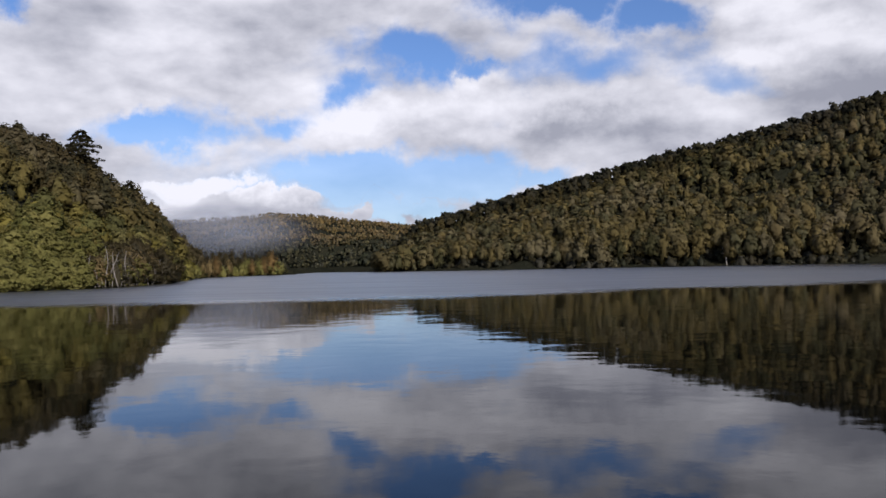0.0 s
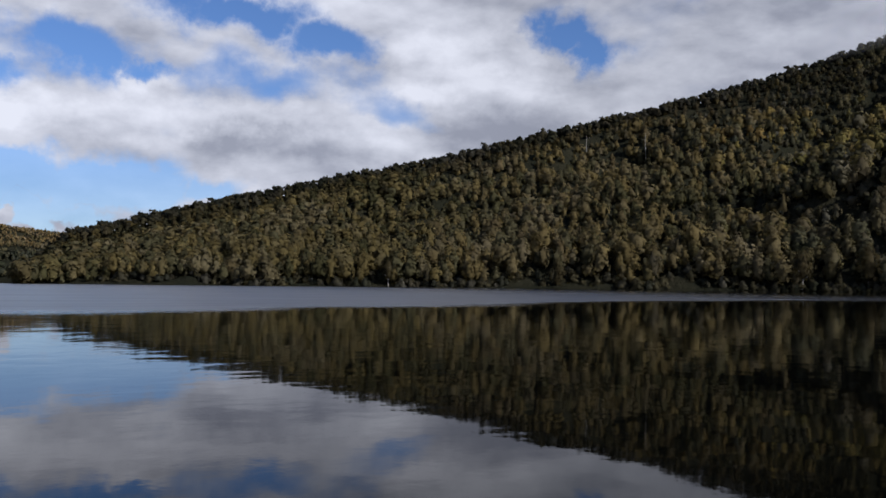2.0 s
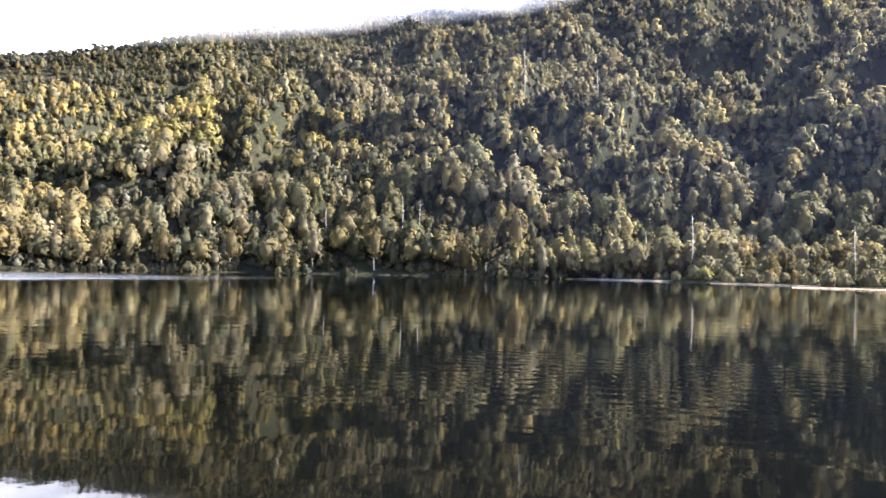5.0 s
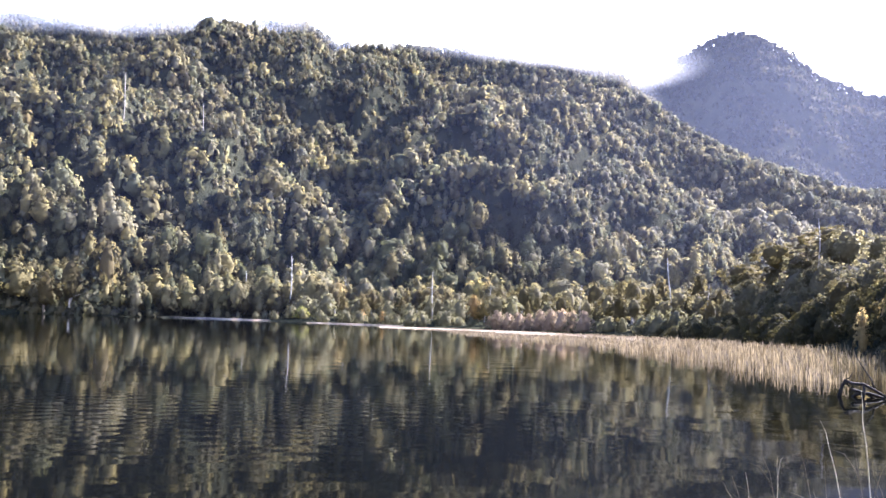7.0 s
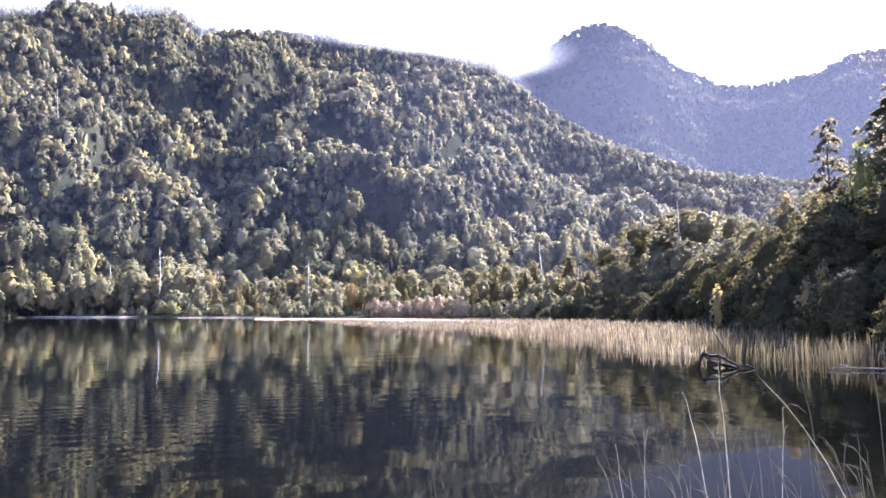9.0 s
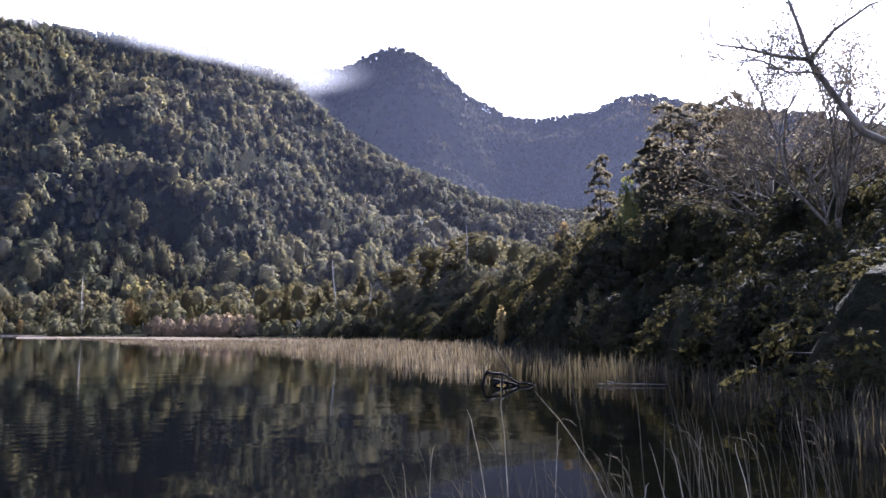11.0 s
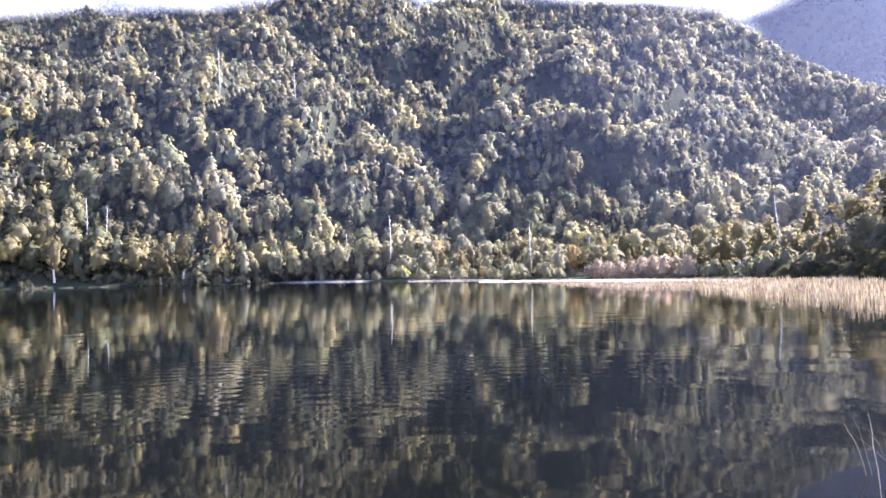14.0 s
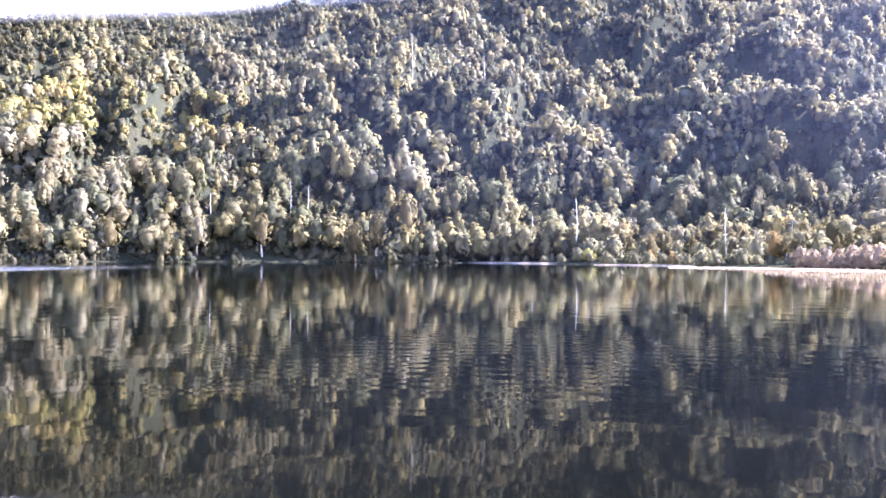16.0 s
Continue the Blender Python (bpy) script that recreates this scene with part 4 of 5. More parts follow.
# single trees that stand out on the bank: key, az, distance, height, width
for key, a, r0, high, wide in (("tiered_olive", -131.4, 90, 11.2, 0.62), ("tiered_olive", -136.3, 76, 12.5, 1.0), ("layered_tree", -135.0, 80, 10.5, 0.95), ("tiered_olive", -138.0, 74, 12.0, 0.95), ("tiered_olive", -140.2, 72, 11.5, 0.9), ("flat_tree", -119.6, 140, 9.0, 1.1), ("flat_tree", -117.5, 150, 8.0, 1.2),
                               ("tiered_olive", -121.3, 132, 8.5, 1.3), ("flat_tree", -122.8, 128, 8.0, 1.1), ("tan_bush", -124.4, 78, 4.4, 0.85), ("tan_bush", -126.5, 74, 4.4, 0.9), ("tan_bush", -125.6, 78, 3.6, 0.8), ("tan_bush", -130.8, 50, 4.6, 0.8), ("tan_bush", -129.8, 51, 3.9, 0.8), ("olive_bush", -132.2, 55, 5.0, 0.4), ("yellow_bush", -133.2, 62, 9.2, 0.6), ("orange_tree", -128.8, 98, 5.4, 1.0)):
    grove.plant(key, a, r0, high, wide, a * 37 % 360, "bank trees", 0.2)

# ---- the flat behind the sandbar, at the foot of the slope ----
for az0 in np.arange(-79, -116, -0.85):
    shore = float(along(az0, SHORE, 1))
    for r0, keys, lo, hi in ((shore + 7, ("olive_shrub", "grey_shrub"), 2.5, 4.5), (shore + 22, ("round_grey", "round_tree", "cone_tree", "olive_shrub"), 5, 8.5), (shore + 45, ("round_tree", "cone_tree", "layered_olive", "round_grey"), 7, 11)):
        if r0 > 305:
            continue
        grove.plant(keys[rng.integers(len(keys))], az0 + rng.uniform(-0.4, 0.4), r0 + rng.uniform(-4, 4), rng.uniform(lo, hi), rng.uniform(0.9, 1.25), rng.uniform(0, 360), "trees on the flat", 0.2)
for az0 in np.arange(-101.0, -107.2, -0.75):
    grove.plant("pink_bush", az0, float(along(az0, SHORE, 1)) + 4, rng.uniform(4.0, 5.2), 1.0, rng.uniform(0, 360), "reddish shrubs", 0.2)
for a, r0, high in ((-87.4, 262, 4.0), (-91.6, 236, 4.2), (-93.0, 236, 4.0), (-99.4, 232, 8.0)):
    grove.plant("orange_tree" if a < -90 else "bright_bush", a, r0, high, 1.3, a * 53 % 360, "autumn shrubs", 0.1)

# ---- big trees on the far shore ----
for a, r0, high, key, wide in ((-72.6, 291, 19, "round_tree", 1.0), (-74.7, 293, 25, "round_tree", 0.66), (-71.2, 297, 15, "layered_olive", 1.0), (-76.2, 296, 14, "cone_tree", 0.9), (-73.6, 290, 10, "olive_shrub", 1.0), (-64.8, 304, 16, "round_tree", 0.8),
                               (-60.5, 305, 17, "round_grey", 0.7), (-55.0, 306, 15, "round_tree", 0.85), (-50.6, 306, 16, "layered_olive", 0.8), (-46.8, 306, 14, "round_tree", 0.8), (-37.5, 308, 13, "round_grey", 0.75), (-31.0, 308, 12, "cone_tree", 0.9), (-19.2, 310, 11, "round_tree", 0.8)):
    grove.plant(key, a, r0, high, wide, a * 71 % 360, "tall shore trees", 0.3)

# ---- the hill by the other shore ----
rng = np.random.default_rng(44)
for az0 in np.arange(18.8, 34, 0.75):
    shore = float(along(az0, SHORE, 1))
    grove.plant("bright_bush" if az0 > 24 else ("grey_bush", "bright_bush", "olive_bush")[rng.integers(3)], az0, shore + (2.5 if az0 > 24 else 6.0), rng.uniform(3.2, 5.0), 1.35, rng.uniform(0, 360), "shrubs at the hill's foot", 0.3)
    grove.plant("bright_bush" if az0 > 23 else "olive_bush", az0 + 0.3, shore + (8 if az0 > 24 else 11), rng.uniform(4.0, 6.0), 1.3, rng.uniform(0, 360), "shrubs at the hill's foot", 0.3)
for a, r0, high, wide in ((23.9, 214, 14.0, 1.1), (21.0, 228, 8.5, 0.9), (24.5, 214, 9.0, 1.2), (23.2, 214, 7.5, 1.2), (22.2, 220, 7.0, 1.2), (26.0, 212, 8.0, 1.2), (27.5, 212, 7.0, 1.2)):
    grove.plant("layered_tree", a, r0, high, wide, a * 91, "trees on the hill's crest", 0.2)
for az0 in np.arange(11.4, 18.2, 0.42):
    shore = float(along(az0, SHORE, 1))
    key = ("bright_bush", "bright_bush", "bright_bush", "tan_bush")[rng.integers(4)]
    grove.plant(key, az0, shore + 3, rng.uniform(3.5, 6.5), 1.2, rng.uniform(0, 360), "trees on the spit", 0.3)
    grove.plant(("round_tree", "cone_tree")[rng.integers(2)], az0 + 0.2, shore + 10, rng.uniform(6.0, 9.0), 1.0, rng.uniform(0, 360), "trees on the spit", 0.3)
for a, r0, high in ((11.9, 301, 9.0), (12.4, 296, 7.0), (15.6, 262, 7.0), (13.2, 288, 6.0)):
    grove.plant("orange_tree", a, r0, high, 1.35, a * 31, "autumn trees on the spit", 0.2)


# ---- dead standing trunks ----
def snag(az, r, height, seed, lean=0.0, forked=False, mat=BARK_PALE):
    rng = np.random.default_rng(seed)
    root = empty("dead_tree", Matrix.Translation(place(az, r, -0.3)) @ pose(0, 0, 0, 0, lean, rng.uniform(0, 360)), "bleached bare dead trunk standing above the shore trees", "dead tree", "dead trunks")
    ts = (0, 0.2, 0.4, 0.6, 0.8, 1.0)
    spine = [(0.25 * math.sin(t * 5 + seed), 0.2 * math.cos(t * 4 + seed), height * t) for t in ts]
    g = 0.008 * height + 0.03
    v, f = tube(spine, [g * 1.2, g * 1.1, g, g * 0.85, g * 0.65, g * 0.3])
    part("trunk", mesh_from("trunk", v, f, mat), root)
    for k in range(4 if forked else 3):
        t = 0.55 + 0.11 * k
        a = rng.uniform(0, 6.28)
        start = Vector((0.25 * math.sin(t * 5 + seed), 0.2 * math.cos(t * 4 + seed), height * t))
        reach = height * rng.uniform(0.06, 0.14)
        end = start + Vector((math.cos(a) * reach, math.sin(a) * reach, reach * rng.uniform(0.1, 0.7)))
        v, f = tube([start, start.lerp(end, 0.5) + Vector((0, 0, 0.15)), end], [g * 0.4, g * 0.3, g * 0.1], 5)
        part("limb", mesh_from("limb", v, f, mat), root)
    return root


for n, (a, r0, high, lean) in enumerate(((-86.6, 279, 21.0, 0), (-96.45, 240, 14.5, 0), (-112.85, 150, 13.0, -3), (-121.95, 122, 11.0, 0), (-106.8, 250, 12.0, 0), (-115.2, 150, 8.0, 0), (-100.6, 245, 10.5, 2), (-75.1, 430, 27.0, 0),
                                         (-80.2, 440, 24.0, 0), (-72.6, 303, 13.0, 6), (-67.9, 316, 17.0, 0), (-61.4, 320, 19.0, 0), (-66.7, 322, 15.0, 4), (-83.6, 300, 16.0, 0), (-90.4, 290, 14.0, -2), (-37.0, 500, 20.0, 0), (-33.0, 510, 18.0, 0))):
    snag(a, r0, high, 300 + n, lean, n % 2 == 0, BARK_GREY if n in (3, 4, 5, 7, 8) else BARK_PALE)
rng = np.random.default_rng(350)
for n in range(26):
    a = 19.0 + 4.6 * (n + rng.uniform(0, 0.8)) / 26
    ob = snag(a, float(along(a, SHORE, 1)) * 1.01 + rng.uniform(-0.6, 1.6), rng.uniform(2.5, 6.0), 340 + n, rng.uniform(-14, 14), True, BARK_GREY)
    tagged(ob, "thin bleached bare trunk among shrubs by the water", "", "pale trunks at the hill's foot")
for n in range(12):
    a = 19.6 + 3.6 * n / 12
    grove.plant(("grey_bush", "tan_bush")[n % 2], a, float(along(a, SHORE, 1)) + rng.uniform(2, 14), rng.uniform(3.5, 6.0), 0.75 + 0.9 * (n % 2), rng.uniform(0, 360), "pale shrubs at the hill's foot", 0.2)


# ---- sandbars ----
def bar(az0, az1, r0, r1, wide, high, label):
    n = 40
    vs = []
    for i in range(n):
        t = i / (n - 1)
        a, r0_ = az0 + (az1 - az0) * t, r0 + (r1 - r0) * t + 2.0 * math.sin(5 * t)
        half = wide * (0.25 + 0.75 * math.sin(math.pi * min(0.98, max(0.02, t)))) * (0.8 + 0.3 * math.sin(17 * t))
        for s, up_ in ((-1.0, -0.25), (-0.7, 0.05), (-0.2, high), (0.4, high * 0.9), (1.0, -0.25)):
            p = toward(a) * (r0_ + half * s)
            vs.append((p.x, p.y, up_ * (0.6 + 0.4 * math.sin(math.pi * t))))
    tagged(new("sandbar", mesh_from("sandbar", vs, grid_faces(n, 5), SAND)), label, "sandbar", kind="structure")


bar(-77.6, -86.2, 290, 268, 3.0, 0.45, "narrow pale sandbar at the water's edge")
bar(-87.8, -94.5, 232, 214, 1.6, 0.3, "low strip of pale sand below the shrubs")
bar(-92.8, -114.0, 182, 103, 20.0, 0.3, "long pale sandbank behind the reeds")


# ---- reeds ----
def reed_field(name, label, mat, seed, az0, az1, near, far, tufts, blades, high, wide):
    """A stand of dry reeds: thousands of thin bent blades in one mesh, growing in tufts with water between."""
    rng = np.random.default_rng(seed)
    az = rng.uniform(min(az0, az1), max(az0, az1), tufts * 3)
    t = rng.uniform(0, 1, len(az)) ** 1.3
    lo, hi = along(az, near, 1), along(az, far, 1)
    r = lo + (hi - lo) * t
    x, y = -np.sin(np.radians(az)) * r, np.cos(np.radians(az)) * r
    rim = np.clip(np.abs(az - (az0 + az1) / 2) / abs(az1 - az0) * 2 - 0.75, 0, 1) * 2.2
    keep = fbm(x / 4.0, y / 4.0, seed) + 0.25 * np.clip(t * 3, 0, 1) - rim > rng.uniform(0.3, 0.75, len(az))
    x, y = x[keep][:tufts], y[keep][:tufts]
    tall = high * rng.uniform(0.45, 1.2, len(x)) * (0.55 + 0.9 * fbm(x / 6, y / 6, seed + 3)) * np.interp(np.degrees(np.arctan2(-x, y)), [-116, -108, -100], [1.0, 0.62, 0.4])
    spread = rng.uniform(0.12, 0.5, len(x))
    x, y, tall, spread = (np.repeat(q, blades) for q in (x, y, tall, spread))
    n = len(x)
    x, y = x + rng.normal(0, 1, n) * spread, y + rng.normal(0, 1, n) * spread
    r = np.hypot(x, y)
    h = tall * rng.uniform(0.55, 1.1, n)
    turn, lean = rng.uniform(0, 6.283, n), rng.normal(0.0, 0.2, n)
    side = np.stack([np.cos(turn), np.sin(turn), np.zeros(n)], 1)
    bend = np.stack([-np.sin(turn), np.cos(turn), np.zeros(n)], 1)
    w_ = (wide * (0.5 + r / 60))[:, None] * rng.uniform(0.5, 1.3, (n, 1))
    base = np.stack([x, y, np.full(n, -0.08)], 1)
    rows = []
    for t_, f_ in ((0.0, 0.8), (0.45, 1.0), (0.8, 0.8), (1.0, 0.12)):
        mid = base + np.array([0, 0, 1.0]) * (h * t_)[:, None] + bend * (lean * h * t_ ** 2.2 * 1.5)[:, None]
        rows += [mid - side * w_ * f_, mid + side * w_ * f_]
    vs = np.stack(rows, 1).reshape(-1, 3)
    quad = np.array([[0, 1, 3, 2], [2, 3, 5, 4], [4, 5, 7, 6]])
    fs = (quad[None] + (np.arange(n) * 8)[:, None, None]).reshape(-1, 4)
    return tagged(new(name, mesh_from(name, vs, fs, mat)), label, "reeds", kind="stuff")


NEAR_EDGE = [(-94, 150), (-97, 122), (-100, 106), (-103, 90), (-107, 75), (-110, 64), (-112, 57), (-115, 48), (-118, 40), (-122, 35), (-125, 33), (-128, 32), (-134, 29), (-142, 22), (-150, 12)]
FAR_EDGE = [(-94, 205), (-99.6, 180), (-105, 165), (-113, 120), (-119, 98), (-125, 76), (-128, 54), (-134, 40), (-142, 28), (-150, 16)]
reed_field("reed_bed", "golden dry reeds standing in shallow water, lit by low sun", REED, 71, -96, -125.0, NEAR_EDGE, FAR_EDGE, 2900, 7, 0.82, 0.017)
# the shaded stand takes the dark reed colour in place of the lit one
reed_field("shaded_reed_bed", "reeds at the water's edge, coloured dark brown for the bank's shade", REED_DARK, 73, -119, -152, NEAR_EDGE, FAR_EDGE, 800, 7, 1.0, 0.014)
reed_field("straw_bed", "low pale straw on the sandbank behind the reeds", REED, 77, -92, -119, [(-92, 175), (-97, 140), (-105, 105), (-113, 85), (-119, 72)], FAR_EDGE, 1000, 6, 0.6, 0.018)


# ---- tall stalks in the water close by ----
def stalk(az, tip_az, r, height, seed, sag=0.06, hook=False, mat=STALK):
    """A reed stalk that rises at one bearing and leans over to another, with a dry leaf or two."""
    rng = np.random.default_rng(seed)
    p = toward(az) * r
    root = empty("reed_stalk", Matrix.Translation((p.x, p.y, -0.25)), "dry bent reed stalk rising from the lake near the shore", "reed", "reed stalks near the shore")
    h = height + 0.25
    over = toward(tip_az) * r - p
    path = []
    for t in (0, 0.18, 0.36, 0.54, 0.7, 0.83, 0.93, 1.0):
        path.append(over * (t ** 1.5) + Vector((0, 0, h * (t + sag * math.sin(math.pi * t)))) + Vector(rng.normal(0, 0.006, 3)) * t)
    if hook:
        side = toward(az - 90)
        for k in (0.35, 0.7, 1.0):
            path.append(path[7] + side * 0.16 * k + Vector((0, 0, 0.05 * math.sin(3.1 * k) - 0.03 * k)))
    thick = rng.uniform(0.003, 0.005)
    n = len(path)
    v, f = tube(path, [thick * (1.1 - 0.85 * (i / (n - 1)) ** 2) for i in range(n)], 5)
    part("stem", mesh_from("stem", v, f, mat), root)
    if seed % 3 == 0:
        q = path[4]
        e = (over.normalized() if over.length > 0.01 else toward(az + 90)) * 0.6 + toward(az + rng.uniform(60, 120)) * 0.4
        blade = [q, q + e * 0.04 + Vector((0, 0, 0.12)), q + e * 0.11 + Vector((0, 0, 0.22)), q + e * 0.22 + Vector((0, 0, 0.25))]
        v, f = tube(blade, [thick * 0.7, thick * 1.2, thick * 0.9, thick * 0.2], 4)
        part("leaf", mesh_from("leaf", v, f, mat), root)


# bearing of the foot, bearing of the tip, height
for n, (a, tip, high) in enumerate(((-124.6, -123.9, 1.56), (-123.5, -121.7, 1.32), (-124.4, -123.5, 1.2), (-132.9, -126.4, 1.47), (-130.3, -128.8, 1.6), (-128.7, -127.3, 0.86), (-131.3, -129.4, 0.82), (-137.0, -135.2, 1.58), (-137.8, -136.1, 1.35),
                                    (-135.6, -134.0, 1.06), (-136.6, -135.3, 1.1), (-138.8, -137.7, 1.14), (-133.8, -133.1, 1.61), (-134.6, -135.1, 1.31), (-133.3, -133.7, 0.72), (-139.7, -137.6, 1.56), (-140.6, -139.4, 1.45), (-130.9, -131.4, 1.05), (-128.7, -128.7, 0.87),
                                    (-118.4, -118.1, 0.7), (-121.6, -121.3, 0.72), (-125.0, -126.2, 0.79), (-138.3, -136.5, 1.35))):
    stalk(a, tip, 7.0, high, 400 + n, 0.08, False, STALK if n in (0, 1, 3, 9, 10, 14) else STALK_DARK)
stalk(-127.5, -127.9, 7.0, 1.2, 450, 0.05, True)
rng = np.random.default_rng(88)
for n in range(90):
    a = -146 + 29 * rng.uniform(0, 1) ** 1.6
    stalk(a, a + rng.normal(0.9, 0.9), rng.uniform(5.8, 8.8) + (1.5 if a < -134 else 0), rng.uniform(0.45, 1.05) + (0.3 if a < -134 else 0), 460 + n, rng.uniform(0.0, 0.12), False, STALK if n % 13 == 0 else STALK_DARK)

# ---- driftwood and a floating log ----
p = toward(-124.2) * 28.6
root = empty("driftwood", Matrix.Translation((p.x, p.y, 0)) @ pose(0, 0, 0, 0, 0, -124.2), "dark wet tangle of drowned branches arching out of the lake", "driftwood")
for pts_, size in ((((-0.66, 0, -0.15), (-0.58, 0, 0.12), (-0.52, 0.02, 0.32), (-0.44, 0.03, 0.52)), 0.05), (((-0.48, 0.02, 0.48), (-0.2, 0.04, 0.40), (0.08, 0.0, 0.41), (0.36, -0.04, 0.26), (0.70, -0.1, 0.06)), 0.045), (((-0.46, 0.05, 0.45), (-0.24, 0.1, 0.22), (0.04, 0.12, 0.16), (0.46, 0.1, -0.06)), 0.042),
                   (((-0.3, 0.2, -0.1), (-0.12, 0.15, 0.10), (0.20, 0.1, 0.13), (0.62, 0.1, 0.02)), 0.055), (((0.02, -0.2, -0.1), (0.09, -0.1, 0.2), (0.07, 0, 0.42)), 0.035), (((0.36, 0.05, 0.28), (0.30, 0.06, 0.55), (0.06, 0.1, 0.92), (-0.14, 0.15, 1.28)), 0.02),
                   (((-0.44, 0.03, 0.5), (-0.30, 0.05, 0.60), (-0.22, 0.06, 0.74)), 0.018), (((0.5, 0, -0.08), (0.7, 0.1, 0.09), (1.0, 0.2, 0.07), (1.4, 0.2, -0.08)), 0.035)):
    v, f = tube(pts_, [1.4 * size * (1.0 - 0.5 * i / (len(pts_) - 1)) for i in range(len(pts_))], 7)
    part("branch", mesh_from("branch", v, f, BARK_WET), root)
p = toward(-133.2) * 29.2
root = empty("floating_log", Matrix.Translation((p.x, p.y, 0.03)) @ pose(0, 0, 0, 0, 0, -131), "pale weathered log lying on the dark water", "log")
v, f = tube([(-1.2, 0, 0.02), (-0.5, 0.01, 0.03), (0.2, -0.01, 0.03), (1.15, 0.02, 0.03)], [0.025, 0.03, 0.028, 0.02], 8)
part("trunk", mesh_from("trunk", v, f, BARK), root)
v, f = tube([(-0.6, 0, 0.05), (-0.7, 0.05, 0.10), (-0.85, 0.06, 0.12)], [0.02, 0.015, 0.006], 6)
part("stub", mesh_from("stub", v, f, BARK_GREY), root)


# ---- the half bare trees over the bank ----
def ramify(rng, start, way, length, size, depth, pieces, tips, droop=0.0, spread=0.75):
    """A winding branch that forks again and again into fine twigs."""
    steps = 5 if depth else 3
    path, d = [Vector(start)], Vector(way).normalized()
    for k in range(steps):
        d = (d + Vector(rng.normal(0, 0.17, 3)) + Vector((0, 0, 0.05 - droop))).normalized()
        path.append(path[-1] + d * length / steps)
    pieces.append(tube(path, [size * (1 - 0.62 * i / steps) for i in range(steps + 1)], 5 if depth > 1 else 3, depth > 1))
    if depth == 0:
        tips += [path[1], path[2], path[3]]
        return
    for k in range(1, steps + 1):
        for _ in range(1 if depth > 1 else 2):
            away = Vector(rng.normal(0, 1, 3)).normalized()
            ahead = (path[k] - path[k - 1]).normalized()
            ramify(rng, path[k], ahead + away * spread, length * rng.uniform(0.42, 0.62), size * (0.62 - 0.06 * k), depth - 1, pieces, tips, droop, spread)


def sprinkle(rng, tips, count, loose, low, high, leaf):
    """Single small leaves near the tips of the twigs."""
    c = np.array([q[:] for q in tips])
    c = np.repeat(c, count, axis=0) + rng.normal(0, loose, (len(c) * count, 3))
    s_ = rng.uniform(low, high, (len(c), 1))
    d1, d2 = unit(rng.normal(size=c.shape)), unit(rng.normal(size=c.shape))
    tri = np.stack([c - d1 * s_, c + d1 * s_, c + d2 * s_ * 1.7], 1).reshape(-1, 3)
    return set_puff(mesh_from("leaves", tri, np.arange(len(tri)).reshape(-1, 3), leaf), np.repeat(unit(d1 + d2 + (0, 0, 0.6)), 3, axis=0))


def bare_tree(az, r, height, seed, leaf, count=1):
    rng = np.random.default_rng(seed)
    root = empty("bare_tree", Matrix.Translation(place(az, r, -0.2)), "half bare tree with brown autumn leaves on thin twigs", "tree", "half bare trees")
    size, tips = 0.013 * height, []
    trunk = [Vector((0.03 * height * math.sin(3 * t + seed), 0.03 * height * math.sin(2 * t), 0.36 * height * t)) for t in (0, 0.25, 0.5, 0.75, 1.0)]
    v, f = tube(trunk, [size * 1.2, size, size * 0.95, size * 0.9, size * 0.85], 8)
    part("trunk", mesh_from("trunk", v, f, BARK), root)
    for k in range(6):
        a = k * 2.4 + rng.uniform(-0.4, 0.4)
        pieces = []
        low = trunk[2 + k % 3]
        ramify(rng, low, Vector((math.cos(a) * 0.6, math.sin(a) * 0.6, rng.uniform(0.7, 1.2))), height * rng.uniform(0.42, 0.6), size * 0.6, 3, pieces, tips)
        v, f = joined(pieces)
        part("limb", mesh_from("limb", v, f, BARK), root)
    part("leaves", sprinkle(rng, tips, count, 0.012 * height, 0.0035 * height, 0.0075 * height, leaf), root, "sparse brown leaves")


bare_tree(-144.4, 42, 12.8, 601, LEAF_BROWN)
bare_tree(-142.4, 52, 13.0, 605, LEAF_BROWN)
bare_tree(-147.0, 36, 11.0, 603, LEAF_BROWN)


# ---- a tree on the near bank that reaches over the water ----
foot = place(-157, 9.0, -0.2)
root = empty("overhanging_tree", Matrix.Translation(foot), "tree leaning over the water with winding dark branches and small leaves", "tree")
rng = np.random.default_rng(620)


def aloft(az, el, r):
    return toward(az, el) * r + Vector((0, 0, EYE)) - foot


crotch = aloft(-152.5, 9.5, 9.6)
v, f = tube([(0, 0, 0), (0.05, 0.02, 1.2), crotch * 0.62 + Vector((0, 0, 0.35)), crotch], [0.11, 0.095, 0.075, 0.055], 9)
part("trunk", mesh_from("trunk", v, f, BARK), root)
fork, tips = aloft(-144.9, 17.0, 10.0), []
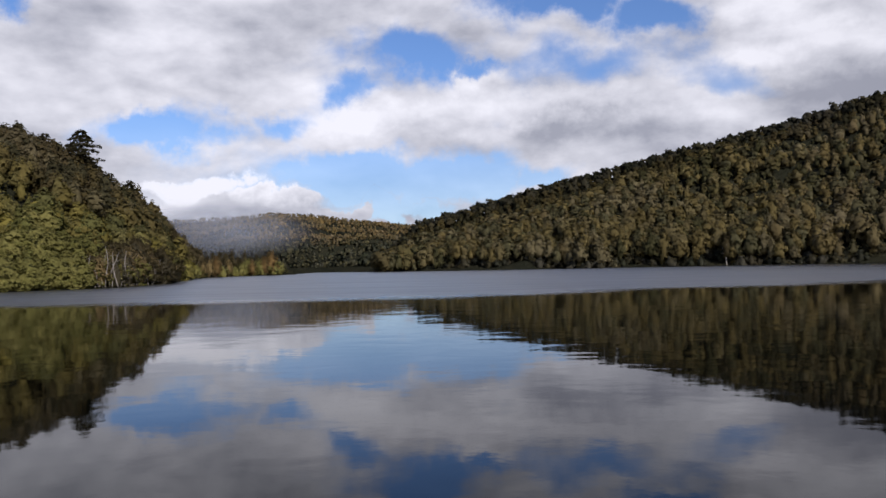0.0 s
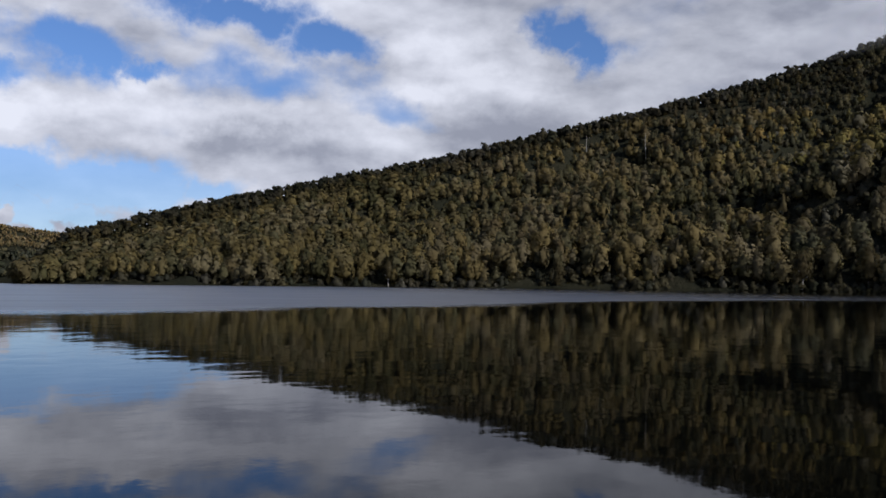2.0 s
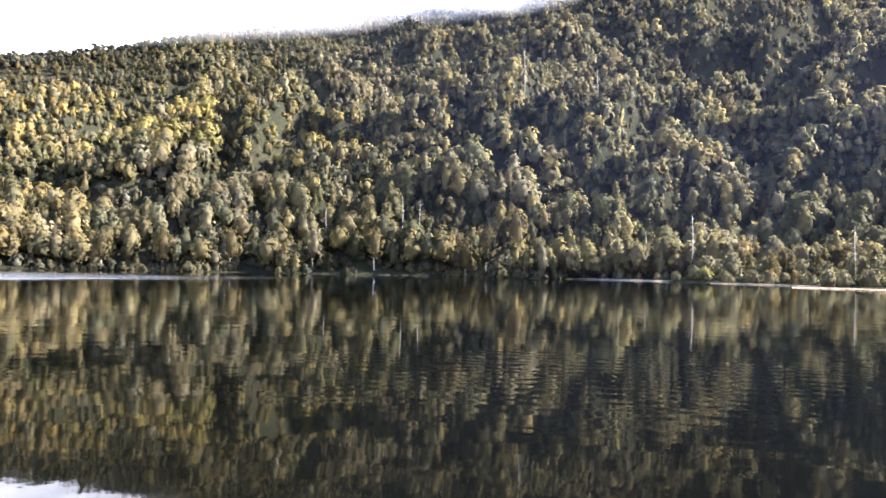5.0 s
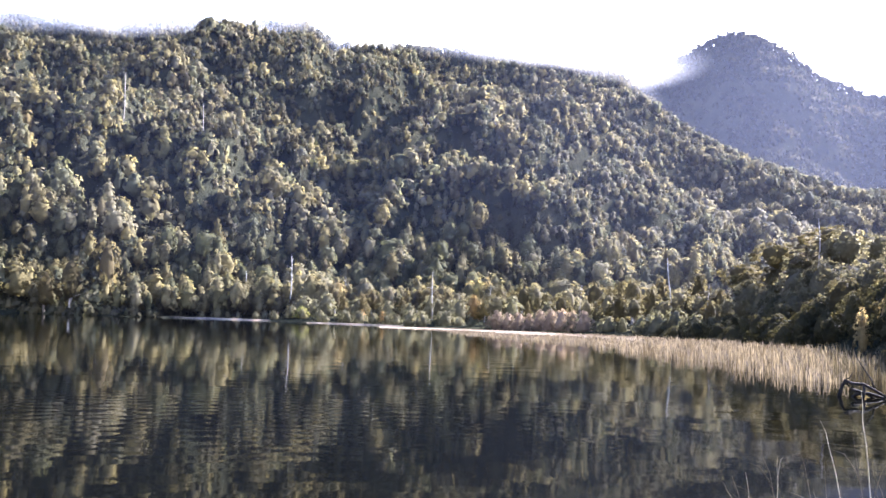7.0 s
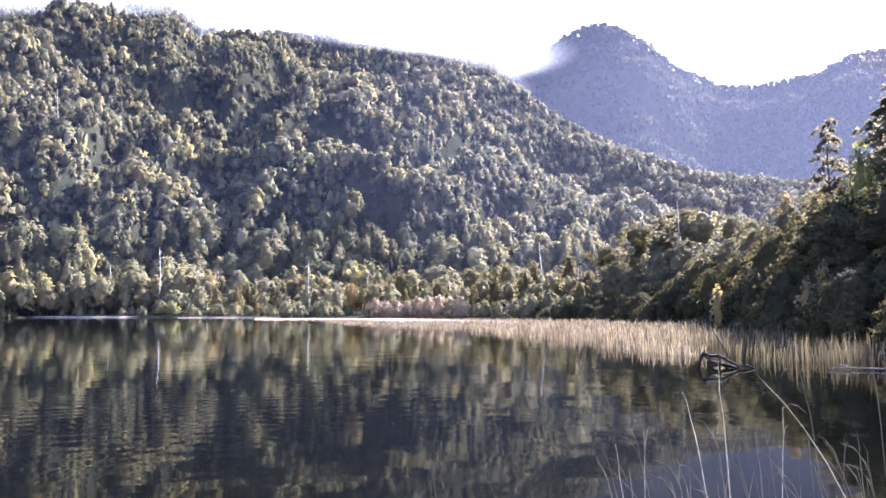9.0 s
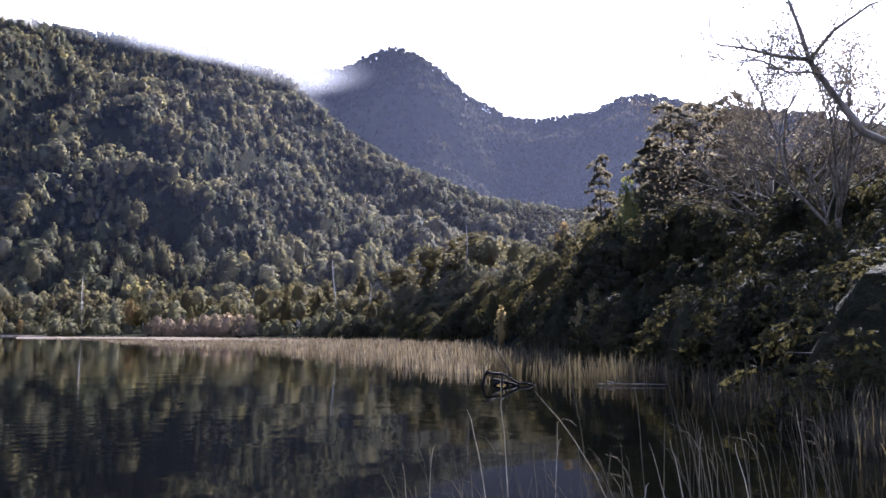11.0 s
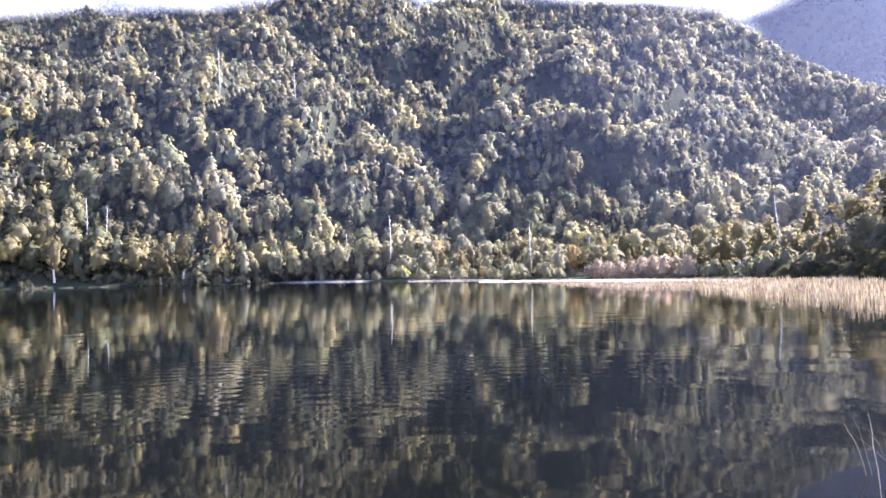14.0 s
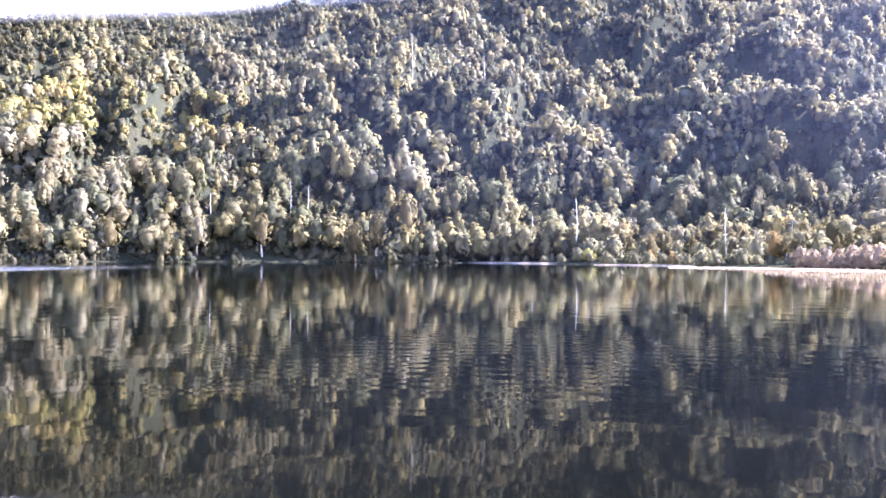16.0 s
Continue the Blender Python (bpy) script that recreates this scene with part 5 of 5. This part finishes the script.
# each limb: where it bends, and its thickness at both ends
for bends, thick, thin in (((crotch, aloft(-147.8, 12.2, 9.9), aloft(-145.8, 15.4, 10.0), fork, aloft(-144.4, 19.0, 10.1), aloft(-143.6, 21.4, 10.2)), 0.05, 0.014),
                           ((fork, aloft(-143.0, 17.5, 10.0), aloft(-141.0, 18.2, 10.1), aloft(-139.3, 18.6, 10.1), aloft(-137.8, 19.2, 10.2)), 0.026, 0.005),
                           ((aloft(-145.3, 16.2, 10.0), aloft(-143.6, 16.4, 9.8), aloft(-141.8, 17.4, 9.7), aloft(-140.2, 17.3, 9.6)), 0.018, 0.005),
                           ((fork, aloft(-146.4, 18.6, 9.9), aloft(-148.6, 19.8, 9.8), aloft(-150.6, 20.2, 9.7)), 0.024, 0.006)):
    pieces = [tube(bends, [thick + (thin - thick) * i / (len(bends) - 1) for i in range(len(bends))], 7)]
    for i in range(1, len(bends)):
        for t in (0.25, 0.6, 1.0):
            q = bends[i - 1].lerp(bends[i], t)
            if i == 1 and thick > 0.04:
                continue
            ahead = (bends[i] - bends[i - 1]).normalized()
            ramify(rng, q, ahead + Vector(rng.normal(0, 0.6, 3)) + Vector((0, 0, 0.25)), rng.uniform(0.38, 0.62), 0.009, 2, pieces, tips, 0.04, 0.8)
    v, f = joined(pieces)
    part("limb", mesh_from("limb", v, f, BARK), root)
part("leaves", sprinkle(rng, tips, 1, 0.03, 0.006, 0.013, LEAF_DARK), root, "small dark leaves on thin twigs")


# ---- low cloud and haze ----
def mist(name, label, mat, az0, az1, r, el0, el1, sheets=2, gap_=18.0, seed=0, ridge=False):
    """A bank of thin cloud, also used for haze: a few curved, uneven veils one behind another."""
    n, m = 36, 12
    vs, fs, uv = [], [], []
    for k in range(sheets):
        base = len(vs)
        for i in range(n):
            for j in range(m):
                u, v = i / (n - 1), j / (m - 1)
                a, e = az0 + (az1 - az0) * u, el0 + (el1 - el0) * v
                e = e + (float(along(a, MAIN, 3)) if ridge else 0.0)
                far = (float(along(a, MAIN, 2)) if ridge else 0.0) + r + k * gap_ + 10.0 * math.sin(7 * u + 3 * v + seed + k)
                p = toward(a) * far
                vs.append((p.x, p.y, EYE + math.tan(radians(e)) * far))
                uv.append((u, v))
        fs += (grid_faces(n, m) + base).tolist()
    me = mesh_from(name, vs, fs, mat)
    layer = me.uv_layers.new(name="UVMap")
    loop = np.array([q for f in fs for q in f])
    layer.data.foreach_set("uv", np.array(uv, np.float32)[loop].ravel())
    return tagged(new(name, me), label, "mist", kind="stuff")


MIST = mist_material("mist", 0.85, (0.95, 0.95, 0.96))
MIST_THIN = mist_material("thin_mist", 0.4, (0.92, 0.93, 0.96))
MIST_SOFT = mist_material("soft_mist", 0.34, (0.93, 0.94, 0.97), 0.02, 0.6)
# grey tone: the cloud's shadow on this mist is put into its colour
MIST_SHADED = mist_material("shaded_mist", 0.34, (0.30, 0.33, 0.40))
# faint bluish sheets: airlight and the lens's veiling glare put into tinted veils
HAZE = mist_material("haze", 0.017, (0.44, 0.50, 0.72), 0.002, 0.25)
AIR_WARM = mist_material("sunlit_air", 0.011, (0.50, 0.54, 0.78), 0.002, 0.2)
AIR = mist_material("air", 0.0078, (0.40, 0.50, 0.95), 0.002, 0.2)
mist("low_cloud", "low white cloud resting on the wooded ridge", MIST, -46, -88, 16, -2.2, 5.0, 2, 18, 1, True)
mist("ridge_mist", "torn mist drifting over the ridge", MIST_THIN, -66, -84, -50, -1.2, 2.5, 1, 18, 2, True)
mist("ridge_mist", "torn mist drifting over the ridge", MIST_THIN, -86.5, -94, -30, -1.3, 2.6, 1, 18, 3, True)
mist("ridge_mist", "soft white mist spilling over the ridge", MIST_THIN, -77, -88, -48, -1.8, 2.6, 1, 18, 8, True)
mist("ridge_mist", "ragged mist along the top of the wooded ridge", MIST_SOFT, -44, -93, -45, -1.2, 2.6, 1, 18, 10, True)
mist("ridge_mist", "faint mist over the far end of the ridge", MIST_SOFT, -92, -113, -45, -1.1, 2.0, 1, 18, 11, True)
mist("ridge_mist", "thin mist behind the shoulder of the hill", MIST_THIN, -98, -116, 880, 15.5, 19.6, 1, 18, 4)
mist("valley_mist", "mist hanging in the valley behind the hill, toned grey as in cloud shadow", MIST_SHADED, 27, 8, 540, 0.3, 5.0, 2, 30, 5)
mist("valley_haze", "bluish tinted veil as haze in front of the mountain peaks", HAZE, -96, -175, 800, -4.0, 30.0, 2, 60, 6)
mist("lake_haze", "thin bluish veil over the lake, added as haze and lens glare", AIR, -48, -128, 262, -3.0, 34.0, 1, 20, 7)
mist("valley_air", "bluish tinted veil as sunlit haze under the mountain peaks", AIR_WARM, -92, -150, 268, -8.0, 34.0, 1, 12, 9)
